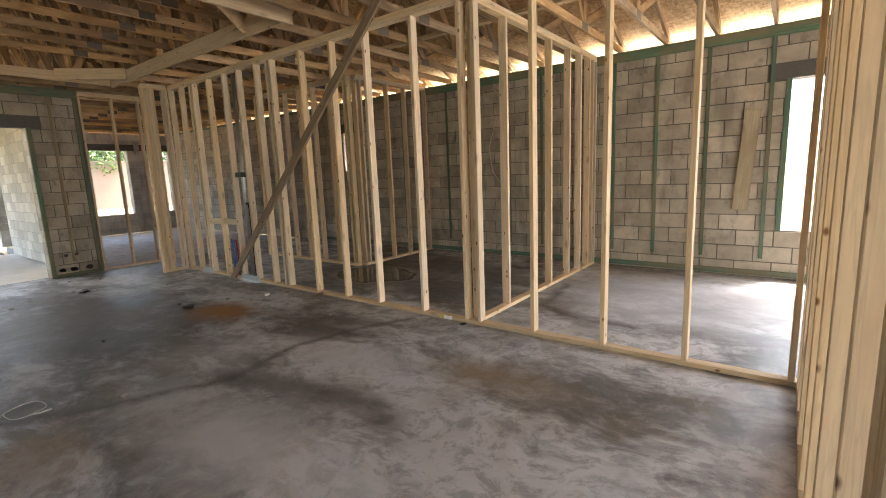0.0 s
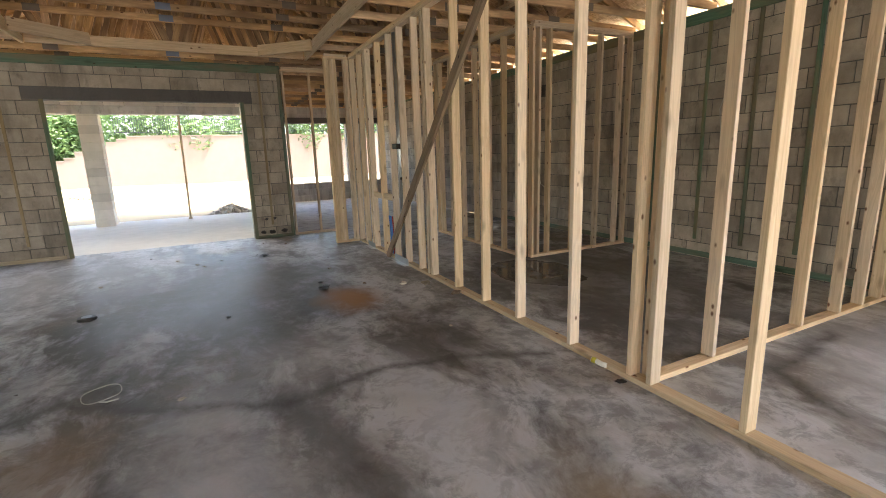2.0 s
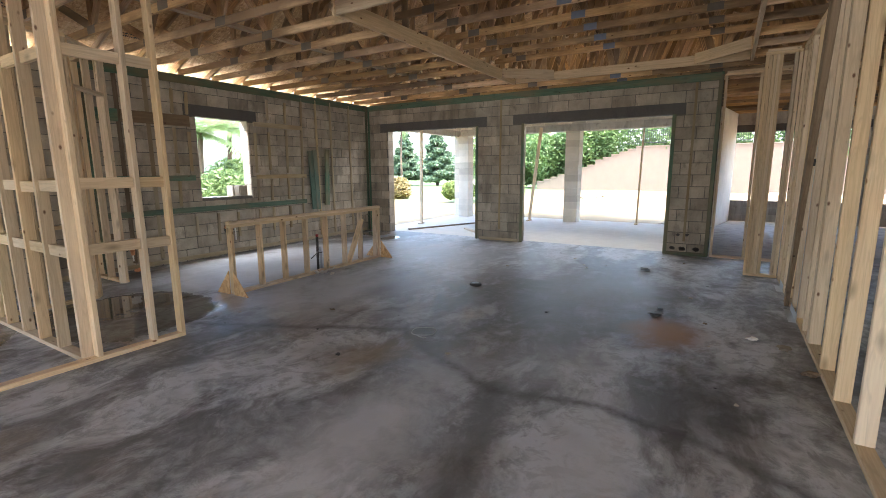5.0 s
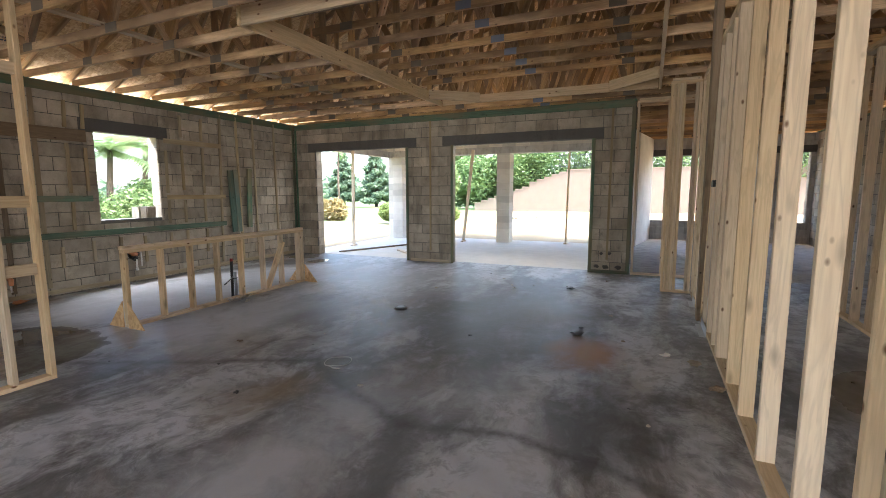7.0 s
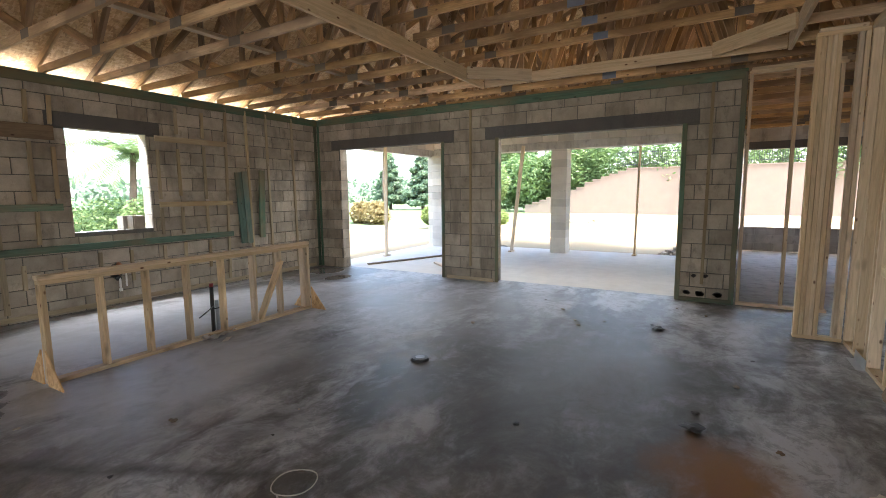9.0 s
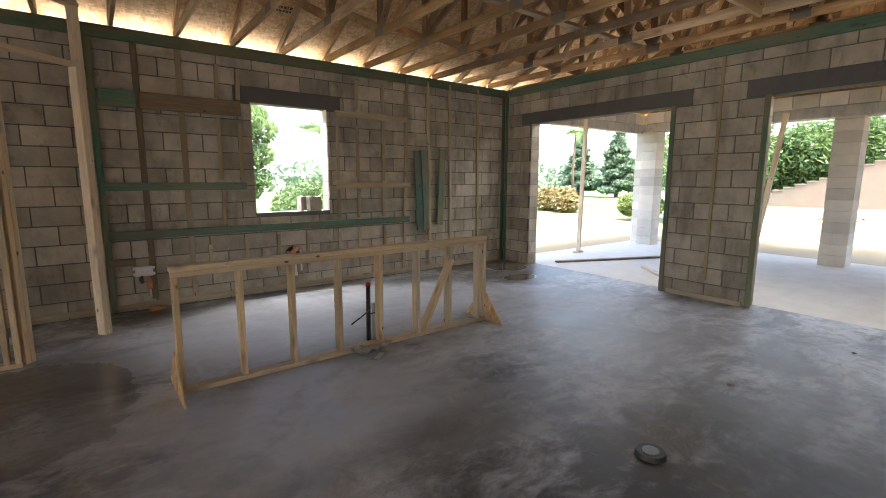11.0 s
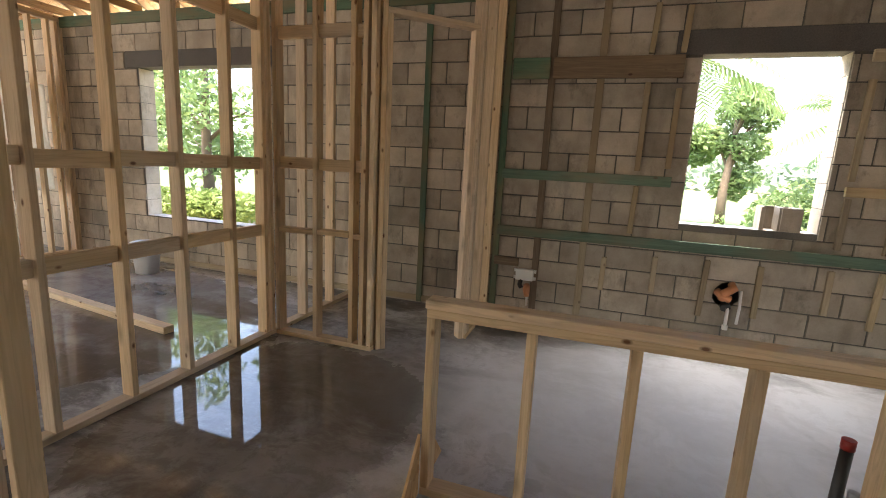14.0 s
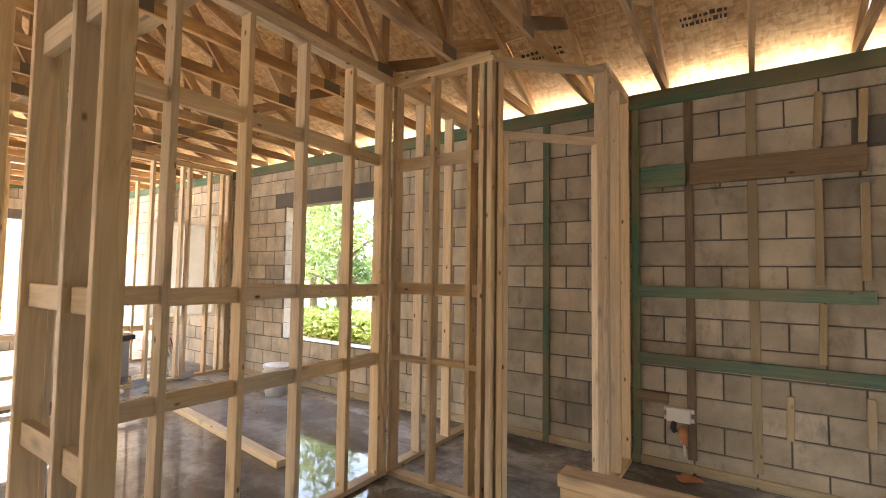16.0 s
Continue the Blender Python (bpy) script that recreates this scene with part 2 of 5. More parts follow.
    vein = nd(nt, "TexVoronoi", {"Vector": wind, "Scale": 0.30}, feature="DISTANCE_TO_EDGE").outputs["Distance"]
    c = mix(nt, math_n(nt, "MULTIPLY", ramp(nt, vein, [(0.004, (0.2, 0.2, 0.2)), (0.026, (0, 0, 0))]), ramp(nt, grit, [(0.40, (0.05, 0.05, 0.05)), (0.58, (1, 1, 1))])), c, (0.06, 0.052, 0.048))
    # long shrinkage cracks that drew damp, with feathered edges
    jitter = nd(nt, "VectorMath", {0: nd(nt, "TexNoise", {"Vector": pos, "Scale": 3.5, "Detail": 5.0, "Roughness": 0.7}).outputs[1], 1: (0.5, 0.5, 0.5)}, operation="SUBTRACT").outputs[0]
    wavy = nd(nt, "VectorMath", {0: pos, 1: nd(nt, "VectorMath", {0: jitter, "Scale": 0.22}, operation="SCALE").outputs[0]}, operation="ADD").outputs[0]

    def stroke(points, core, feather, strength, colour):
        near = None
        for (ax, ay), (bx, by) in zip(points, points[1:]):
            ba = Vector((bx - ax, by - ay, 0))
            pa = nd(nt, "VectorMath", {0: wavy, 1: (ax, ay, 0)}, operation="SUBTRACT").outputs[0]
            k = nd(nt, "VectorMath", {0: pa, 1: ba / ba.length_squared}, operation="DOT_PRODUCT").outputs[1]
            k = nd(nt, "Math", {0: k, 1: 1.0}, operation="MULTIPLY", use_clamp=True).outputs[0]
            foot = nd(nt, "VectorMath", {0: ba, "Scale": k}, operation="SCALE").outputs[0]
            d = nd(nt, "VectorMath", {0: pa, 1: foot}, operation="DISTANCE").outputs[1]
            near = d if near is None else math_n(nt, "MINIMUM", near, d)
        mask = math_n(nt, "MULTIPLY", ramp(nt, near, [(core, (1, 1, 1)), (feather, (0, 0, 0))]), ramp(nt, grit, [(0.36, (0.35, 0.35, 0.35)), (0.56, (1, 1, 1))]))
        return mix(nt, math_n(nt, "MULTIPLY", mask, strength), c, colour)

    damp = (0.05, 0.043, 0.04)
    trunk = [(-3.06, -1.69), (-3.52, -0.7), (-4.05, 0.35), (-3.64, 0.99), (-3.36, 1.65), (-3.5, 2.3), (-3.37, 2.97), (-3.1, 3.5)]
    c = stroke(trunk, 0.008, 0.085, 0.75, damp)
    c = stroke([(-4.05, 0.35), (-4.65, 0.46), (-5.5, 0.29), (-5.98, 0.17)], 0.006, 0.07, 0.6, damp)
    c = stroke([(-3.36, 1.65), (-2.92, 1.81), (-2.5, 1.84), (-2.19, 1.95), (-1.89, 1.86)], 0.02, 0.17, 0.55, damp)
    c = stroke([(-2.25, 5.6), (-2.12, 4.6), (-1.7, 4.38), (-1.1, 4.34)], 0.01, 0.10, 0.75, damp)
    rust = spot(-5.25, 2.62, 0.62, 0.42, 0.15, 0.6)
    c = mix(nt, rust, c, (0.30, 0.135, 0.028))
    wet = None
    for s in ((-2.9, -2.55, 0.95, 1.05, 0.82), (0.5, -3.1, 2.7, 1.75, 0.92), (-8.85, -3.55, 0.34, 0.22, 0.75), (-9.3, -4.3, 0.45, 0.4, 0.7), (-5.0, 4.9, 0.9, 0.6, 0.6)):
        k = spot(*s, 0.35)
        wet = k if wet is None else math_n(nt, "MAXIMUM", wet, k)
    c = mix(nt, math_n(nt, "MULTIPLY", wet, 0.6), c, (0.105, 0.083, 0.064))
    nt.links.new(c, bsdf.inputs["Base Color"])
    rough = ramp(nt, swirl, [(0.3, (0.42, 0.42, 0.42)), (0.7, (0.64, 0.64, 0.64))])
    rough = mix(nt, wet, rough, (0.03, 0.03, 0.03))
    nt.links.new(rough, bsdf.inputs["Roughness"])
    dry = math_n(nt, "SUBTRACT", 1.0, wet)
    nt.links.new(math_n(nt, "ADD", math_n(nt, "MULTIPLY", wet, 0.3), 0.26), bsdf.inputs["Specular IOR Level"])
    b = nd(nt, "Bump", {"Height": math_n(nt, "ADD", math_n(nt, "MULTIPLY", fine, 0.2), swirl), "Strength": math_n(nt, "ADD", math_n(nt, "MULTIPLY", dry, 0.22), 0.012), "Distance": 0.012})
    nt.links.new(b.outputs[0], bsdf.inputs["Normal"])
    return m


M_FLOOR = floor_material()


def plain(name, col, rough=0.6, metal=0.0, var=0.25, scale=12.0, trans=0.0):
    m, nt, bsdf = nodes_of(name)
    pos = nd(nt, "NewGeometry").outputs["Position"]
    n1 = noise_at(nt, pos, scale, 5, 0.6)
    n2 = noise_at(nt, pos, scale * 9, 3, 0.6)
    c = mix(nt, n1, [v * (1 - var) for v in col], [min(1, v * (1 + var)) for v in col])
    nt.links.new(c, bsdf.inputs["Base Color"])
    bsdf.inputs["Roughness"].default_value, bsdf.inputs["Metallic"].default_value = rough, metal
    if trans:
        bsdf.inputs["Transmission Weight"].default_value = trans
    bump(nt, bsdf, n2, 0.15, 0.003)
    return m


def osb_material():
    m, nt, bsdf = nodes_of("oriented_strand_board")
    pos = nd(nt, "NewGeometry").outputs["Position"]
    v1 = nd(nt, "TexVoronoi", {"Vector": nd(nt, "Mapping", {"Vector": pos, "Scale": (1, 0.35, 0.35), "Rotation": (0, 0, 0.4)}).outputs[0], "Scale": 45.0}).outputs["Color"]
    v2 = nd(nt, "TexVoronoi", {"Vector": nd(nt, "Mapping", {"Vector": pos, "Scale": (0.35, 1, 0.6), "Rotation": (0, 0, -0.5)}).outputs[0], "Scale": 38.0}).outputs["Color"]
    g = nd(nt, "RGBToBW", {0: mix(nt, 0.5, v1, v2)}).outputs[0]
    c = ramp(nt, g, [(0.2, (0.46, 0.275, 0.13)), (0.55, (0.68, 0.455, 0.235)), (0.85, (0.80, 0.60, 0.36))])
    c = mix(nt, ramp(nt, noise_at(nt, pos, 1.3, 4), [(0.45, (0, 0, 0)), (0.7, (0.4, 0.4, 0.4))]), c, (0.33, 0.195, 0.10))
    nt.links.new(c, bsdf.inputs["Base Color"])
    bsdf.inputs["Roughness"].default_value = 0.8
    bump(nt, bsdf, g, 0.25, 0.003)
    return m


M_OSB = osb_material()
M_PLATE = plain("galvanised_gusset_steel", (0.22, 0.25, 0.32), 0.6, 0.4, 0.2, 9)
M_PLATE2 = plain("dull_gusset_steel", (0.19, 0.155, 0.12), 0.7, 0.15, 0.3, 9)
M_STEEL = plain("galvanised_steel", (0.50, 0.52, 0.53), 0.35, 0.9, 0.15, 9)
M_PVC = plain("white_plastic", (0.78, 0.77, 0.74), 0.4, 0, 0.05)
M_BLACK = plain("black_plastic", (0.018, 0.017, 0.017), 0.45, 0, 0.3)
M_RED = plain("red_plastic", (0.28, 0.02, 0.018), 0.4)
M_COPPER = plain("orange_copper", (0.62, 0.27, 0.13), 0.45, 0.35, 0.3, 20)
M_PAPER = plain("pale_paper", (0.74, 0.70, 0.63), 0.85, 0, 0.15)
M_BLUE = plain("blue_plastic", (0.05, 0.16, 0.45), 0.4)
M_PVCGREY = plain("grey_conduit", (0.30, 0.32, 0.34), 0.45)
M_YELLOW = plain("yellow_label", (0.55, 0.50, 0.06), 0.5)
M_BARK = plain("brown_bark", (0.11, 0.08, 0.055), 0.9, 0, 0.4, 7)
M_WIRE = plain("cream_cable", (0.45, 0.43, 0.37), 0.5, 0, 0.06)


def leaf_material(name, a, b):
    m, nt, bsdf = nodes_of(name)
    isl = nd(nt, "NewGeometry").outputs["Random Per Island"]
    pos = nd(nt, "NewGeometry").outputs["Position"]
    c = mix(nt, isl, a, b)
    c = mix(nt, math_n(nt, "MULTIPLY", noise_at(nt, pos, 0.8, 4), 0.5), c, [v * 0.6 for v in a])
    nt.links.new(c, bsdf.inputs["Base Color"])
    bsdf.inputs["Roughness"].default_value = 0.55
    # thin leaves let part of the daylight through
    thin = nd(nt, "BsdfTranslucent", {"Color": c}).outputs[0]
    both = nd(nt, "MixShader", {0: 0.45, 1: bsdf.outputs[0], 2: thin}).outputs[0]
    nt.links.new(both, nt.nodes["Material Output"].inputs["Surface"])
    return m


M_LEAF = leaf_material("hedge_leaves", (0.085, 0.15, 0.05), (0.18, 0.27, 0.09))
M_LEAF2 = leaf_material("tree_leaves", (0.12, 0.20, 0.075), (0.25, 0.34, 0.13))
M_LIME = leaf_material("lime_leaves", (0.15, 0.22, 0.055), (0.25, 0.32, 0.11))
M_FIR = leaf_material("conifer_needles", (0.10, 0.165, 0.10), (0.18, 0.25, 0.15))
M_DRY = leaf_material("dry_leaves", (0.22, 0.17, 0.07), (0.36, 0.30, 0.14))


def ground_material():
    m, nt, bsdf = nodes_of("sandy_ground")
    pos = nd(nt, "NewGeometry").outputs["Position"]
    n1 = noise_at(nt, pos, 0.35, 6, 0.6)
    n2 = noise_at(nt, pos, 14, 5, 0.65)
    sand = mix(nt, n1, (0.22, 0.165, 0.08), (0.29, 0.225, 0.12))
    sand = mix(nt, math_n(nt, "MULTIPLY", n2, 0.3), sand, (0.20, 0.15, 0.09))
    grass = mix(nt, n2, (0.055, 0.095, 0.025), (0.10, 0.145, 0.05))
    sep = nd(nt, "SeparateXYZ", {0: pos})
    wob = math_n(nt, "MULTIPLY", math_n(nt, "SUBTRACT", n1, 0.5), 6.0)
    far = math_n(nt, "MINIMUM", math_n(nt, "SUBTRACT", -22.0, sep.outputs[0]), math_n(nt, "SUBTRACT", -7.5, sep.outputs[1]))
    near = math_n(nt, "MINIMUM", math_n(nt, "SUBTRACT", -10.0, sep.outputs[1]), math_n(nt, "ADD", sep.outputs[0], 15.0))
    south = ramp(nt, math_n(nt, "ADD", math_n(nt, "MULTIPLY", math_n(nt, "ADD", math_n(nt, "MAXIMUM", far, near), wob), 0.4), 0.3), [(0.0, (0, 0, 0)), (1.0, (1, 1, 1))])
    c = mix(nt, south, sand, grass)
    nt.links.new(c, bsdf.inputs["Base Color"])
    bsdf.inputs["Roughness"].default_value = 0.95
    bump(nt, bsdf, n2, 0.6, 0.04)
    return m


M_GROUND = ground_material()
M_STUCCO = plain("beige_site_wall", (0.19, 0.143, 0.108), 0.9, 0, 0.12, 1.5)

# ---------------------------------------------------------------- mesh helpers
def link_mesh(name, bm, mat):
    me = bpy.data.meshes.new(name)
    bm.to_mesh(me)
    bm.free()
    me.materials.append(mat)
    return me


def part(name, bm, material, parent, label=""):
    ob = new(name, link_mesh(name, bm, material))
    ob.parent = parent
    return tagged(ob, label)


def empty(name, m=None, **tags):
    ob = new(name)
    ob.empty_display_size = 0.1
    if m is not None:
        ob.matrix_basis = m
    return tagged(ob, **tags)


def add_box(bm, x0, y0, z0, x1, y1, z1, bev=0.0):
    r = bmesh.ops.create_cube(bm, size=1.0, matrix=Matrix.Translation(((x0 + x1) / 2, (y0 + y1) / 2, (z0 + z1) / 2)) @ Matrix.Diagonal((abs(x1 - x0), abs(y1 - y0), abs(z1 - z0), 1)))
    if bev:
        es = list({e for v in r["verts"] for e in v.link_edges})
        bmesh.ops.bevel(bm, geom=es, offset=bev, segments=1, affect="EDGES")
    return bm


def box_bm(*a, bev=0.0):
    return add_box(bmesh.new(), *a, bev=bev)


def tube_bm(points, radius, segs=8):
    bm = bmesh.new()
    pts = [Vector(p) for p in points]
    rings = []
    for i, p in enumerate(pts):
        d = (pts[min(i + 1, len(pts) - 1)] - pts[max(i - 1, 0)]).normalized()
        side = d.orthogonal().normalized() if i == 0 else (side - d * side.dot(d)).normalized()
        up = d.cross(side)
        r = radius[i] if isinstance(radius, (list, tuple)) else radius
        rings.append([bm.verts.new(p + r * (math.cos(a) * side + math.sin(a) * up)) for a in [2 * math.pi * k / segs for k in range(segs)]])
    for a, b in zip(rings, rings[1:]):
        for k in range(segs):
            bm.faces.new((a[k], a[(k + 1) % segs], b[(k + 1) % segs], b[k])).smooth = True
    bm.faces.new(rings[0][::-1])
    bm.faces.new(rings[-1])
    return bm


LUMBER = {}


def lumber_mesh(length, w, t, mat):
    """A board along local z from 0 to length; w along local x, t along local y."""
    key = (round(length, 3), w, t, mat.name)
    if key not in LUMBER:
        LUMBER[key] = link_mesh("board", box_bm(-w / 2, -t / 2, 0, w / 2, t / 2, length, bev=0.003), mat)
    return LUMBER[key]


def board(name, parent, a, b, w=0.089, t=0.038, side=(1, 0, 0), mat=None, label=""):
    """A board from a to b in the parent's space, its width w along side."""
    a, b = Vector(a), Vector(b)
    z = (b - a).normalized()
    x = Vector(side)
    x = (x - z * x.dot(z)).normalized()
    y = z.cross(x)
    ob = new(name, lumber_mesh((b - a).length, w, t, mat or M_STUD))
    ob.matrix_basis = Matrix.Translation(a) @ Matrix((x, y, z)).transposed().to_4x4()
    ob.parent = parent
    return tagged(ob, label)


TOP = 3.10
rng = random.Random(5)


def framed_wall(name, x0, y0, x1, y1, studs, label, rows=(), gaps=(), top=TOP, mat=None):
    """A wall of studs from (x0, y0) to (x1, y1): studs at distances along it, rows of blocking (height, from, to, tall),
    gaps in the bottom plate (from, to)."""
    L = math.hypot(x1 - x0, y1 - y0)
    th = tagged(empty(name, pose(x0, y0, 0, 0, 0, math.degrees(math.atan2(y1 - y0, x1 - x0)))), label, "stud wall", kind="structure")
    cuts = sorted([0.0, L] + [c for g in gaps for c in g])
    for a, b in zip(cuts[::2], cuts[1::2]):
        board("bottom_plate", th, (a, 0, 0.019), (b, 0, 0.019), 0.089, 0.038, (0, 1, 0), mat)
    board("top_plate", th, (0, 0, top - 0.057), (L, 0, top - 0.057), 0.089, 0.038, (0, 1, 0), mat)
    board("top_plate", th, (0.02, 0, top - 0.019), (L - 0.02, 0, top - 0.019), 0.089, 0.038, (0, 1, 0), mat)
    for s in studs:
        e = [rng.uniform(-0.004, 0.004) for _ in range(4)]
        on = not any(a <= s <= b for a, b in gaps)
        board("stud", th, (s + e[0], e[1], 0.038 if on else 0.002), (s + e[2], e[3], top - 0.076), 0.089, 0.038, (0, 1, 0), mat)
    for z, a, b, tall in rows:
        inside = sorted({round(s, 3) for s in studs if a - 0.01 <= s <= b + 0.01})
        for p, q in zip(inside, inside[1:]):
            if q - p > 0.1:
                dz = rng.uniform(-0.008, 0.008)
                board("blocking", th, (p + 0.021, 0, z + dz), (q - 0.021, 0, z + dz), 0.089 if tall else 0.038, 0.038 if tall else 0.089, (0, 0, 1), mat)
    return th


# ---------------------------------------------------------------- block walls
BLOCKS = {}


def block_mesh(w, h):
    key = (round(w, 3), round(h, 3))
    if key not in BLOCKS:
        bm = bmesh.new()
        c = 0.003
        v = [bm.verts.new(p) for p in ((0, 0, 0), (w, 0, 0), (w, 0, h), (0, 0, h))]
        f = [bm.verts.new(p) for p in ((c, -0.009, c), (w - c, -0.009, c), (w - c, -0.009, h - c), (c, -0.009, h - c))]
        bm.faces.new(f)
        for k in range(4):
            bm.faces.new((v[k], v[(k + 1) % 4], f[(k + 1) % 4], f[k]))
        BLOCKS[key] = link_mesh("block", bm, M_BLOCK)
    return BLOCKS[key]


def block_wall(name, m, length, height, openings, label, near=(0, 0), thick=0.2, lintels=True, bond=0.0):
    """A wall of concrete blocks. m puts local x along the wall and local -y towards the room. openings: x0, x1, z0, z1.
    near: the stretch whose blocks are single parts."""
    bm = bmesh.new()
    xs = sorted({0.0, length, *[o for q in openings for o in q[:2]]})
    zs = sorted({0.0, height, *[o for q in openings for o in q[2:]]})
    for xa, xb in zip(xs, xs[1:]):
        run = None
        for za, zb in list(zip(zs, zs[1:])) + [(None, None)]:
            hole = za is None or any(q[0] <= xa and xb <= q[1] and q[2] <= za and zb <= q[3] for q in openings)
            if not hole:
                run = (run[0], zb) if run else (za, zb)
            elif run:
                add_box(bm, xa, 0, run[0], xb, thick, run[1])
                run = None
    th = tagged(new(name, link_mesh(name, bm, M_MORTAR)), label, "block wall", kind="structure")
    th.matrix_basis = m
    holes = [tuple(q) for q in openings]
    if lintels:
        for q in openings:
            e0, e1 = max(0.0, q[0] - 0.2), min(length, q[1] + 0.2)
            holes.append((e0, e1, q[3], q[3] + 0.19))
            part("lintel", box_bm(e0, -0.012, q[3] - 0.004, e1, 0.1, q[3] + 0.187, bev=0.004), M_LINTEL, th, "dark precast concrete lintel")
    for q in openings:
        z = q[2]
        while z < q[3] - 0.02:
            zt = min(z + 0.2032, q[3])
            for xr, s in ((q[0], 1), (q[1], -1)):
                part("reveal_block", box_bm(xr, 0.004, z + 0.003, xr + s * 0.006, thick + 0.004, zt - 0.003), M_BLOCK, th)
            z = zt
    rest = bmesh.new()
    count = 0
    for k in range(int(math.ceil(height / 0.2032))):
        z0 = k * 0.2032 + 0.005
        z1 = min(z0 + 0.194, height - 0.002)
        if z1 - z0 < 0.03:
            continue
        x = bond - 0.2032 * (k % 2) - (0.4064 if bond else 0.0)
        while x < length:
            a, b = max(x, 0.0) + 0.005, min(x + 0.4064, length) - 0.005
            x += 0.4064
            if b - a < 0.03:
                continue
            spans = [(a, b)]
            for q in holes:
                if q[2] < z1 - 0.05 and q[3] > z0 + 0.05:
                    spans = [s for p in spans for s in ((p[0], min(p[1], q[0])), (max(p[0], q[1]), p[1])) if s[1] - s[0] > 0.03]
            for p, q in spans:
                if near[0] <= p <= near[1] and count < 300:
                    count += 1
                    ob = new("block", block_mesh(q - p, z1 - z0))
                    ob.matrix_basis = Matrix.Translation((p, rng.uniform(-0.0015, 0.0015), z0))
                    ob.parent = th
                else:
                    me = block_mesh(q - p, z1 - z0)
                    vs = [rest.verts.new((v.co.x + p, v.co.y, v.co.z + z0)) for v in me.vertices]
                    for f in me.polygons:
                        rest.faces.new([vs[i] for i in f.vertices])
    if rest.verts:
        tagged(part("far_blocks", rest, M_BLOCK, th), kind="stuff")
    else:
        rest.free()
    return th


XW, YS, YN, XE = -9.77, -4.88, 7.13, 7.0
HEAD = 2.46
# local x runs so that local -y faces the room
wall_west = block_wall("wall_west", pose(XW, YS, 0, 0, 0, 90), 2.77 - YS, TOP - 0.04,
                       [(0.64, 3.13, 0, HEAD), (4.14, 6.93, 0, HEAD)], "grey concrete block wall with two wide patio openings", (0, 9))
wall_south = block_wall("wall_south", pose(XE, YS, 0, 0, 0, 180), XE - XW + 0.2, TOP - 0.04,
                        [(XE - 0.94, XE + 0.96, 0.62, HEAD), (XE + 5.3, XE + 6.31, 1.07, HEAD)],
                        "grey concrete block wall with furring strips and window openings", (XE + 2.0, XE + 9.0), bond=0.148)
# the 4 m opening near the east end is unseen, added for its daylight
wall_north = block_wall("wall_north", pose(-16.8, YN, 0, 0, 0, 0), 16.8 + XE, TOP - 0.04,
                        [(16.8 - 0.12, 16.8 + 1.5, 0.62, HEAD), (16.8 + 2.6, 16.8 + 6.6, 0, HEAD), (16.8 - 8.1, 16.8 - 7.8, 1.6, 2.46)], "grey concrete block wall behind the stud partitions", (11.0, 16.8))
# the door-high entry opening is unseen, added to let daylight in
wall_east = block_wall("wall_east", pose(XE, YN, 0, 0, 0, -90), YN - YS, TOP - 0.04,
                       [(6.1, 8.5, 0, HEAD), (9.2, 11.4, 0.3, HEAD)], "grey concrete block wall with openings to daylight")
wall_bed = block_wall("wall_bedroom", pose(-16.6, 2.6, 0, 0, 0, 90), YN - 2.6, TOP - 0.04,
                      [(0.3, 3.2, 0.6, 2.55), (3.75, 4.4, 0.6, 2.55)], "pale concrete block wall with two window openings")

wall_patio = block_wall("wall_patio_north", pose(-14.58, 2.45, 0, 0, 0, 0), 14.58 - 9.97, TOP - 0.04, [], "block wall closing the end of the patio, sunlight put into its white")
wall_jog = block_wall("wall_bedroom_side", pose(-16.6, 2.88, 0, 0, 0, -9.5), 2.05, TOP - 0.04, [], "block wall of the far room, whitened as if daylit")
# the white swap paints daylight onto the end walls' blocks
for wall, pale in ((wall_patio, M_DAYLIT), (wall_jog, M_DAYLIT), (wall_bed, M_PALE)):
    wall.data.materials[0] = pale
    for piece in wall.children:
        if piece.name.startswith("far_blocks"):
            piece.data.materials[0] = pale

# ---------------------------------------------------------------- floor, ground
fl = new("floor", link_mesh("floor", box_bm(XW - 0.2, YS, -0.15, XE, YN, 0), M_FLOOR))
tagged(fl, "stained grey concrete slab with damp patches", "floor", kind="structure")
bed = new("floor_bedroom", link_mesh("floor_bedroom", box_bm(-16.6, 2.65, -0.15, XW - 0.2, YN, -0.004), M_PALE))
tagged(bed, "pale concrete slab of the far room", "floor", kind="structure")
# the slab's white stands for open-air brightness under the roof
pat = new("patio", link_mesh("patio", box_bm(-14.95, -5.1, -0.2, XW - 0.2, 2.65, -0.03), M_DAYLIT))
tagged(pat, "bare concrete patio slab outside the openings, whitened as if daylit", "patio", kind="structure")


def ground_sheet():
    bm = bmesh.new()
    edges = [-900, -300, -120] + [-70 + 2.0 * i for i in range(56)] + [60, 120, 300, 900]
    rows = []
    for x in edges:
        row = []
        for y in edges:
            d = max(-17.5 - x, x - 8, -6.3 - y, y - 8.5, 0)
            z = -0.22 + min(d, 6) / 6 * (noise.noise((x * 0.23, y * 0.23, 0)) * 0.16) if d < 80 else -0.3
            row.append(bm.verts.new((x, y, z)))
        rows.append(row)
    for a, b in zip(rows, rows[1:]):
        for k in range(len(edges) - 1):
            bm.faces.new((a[k], b[k], b[k + 1], a[k + 1])).smooth = True
    return bm


gr = new("ground", link_mesh("ground", ground_sheet(), M_GROUND))
tagged(gr, "bare pale sand with grass further off", "ground", kind="structure")

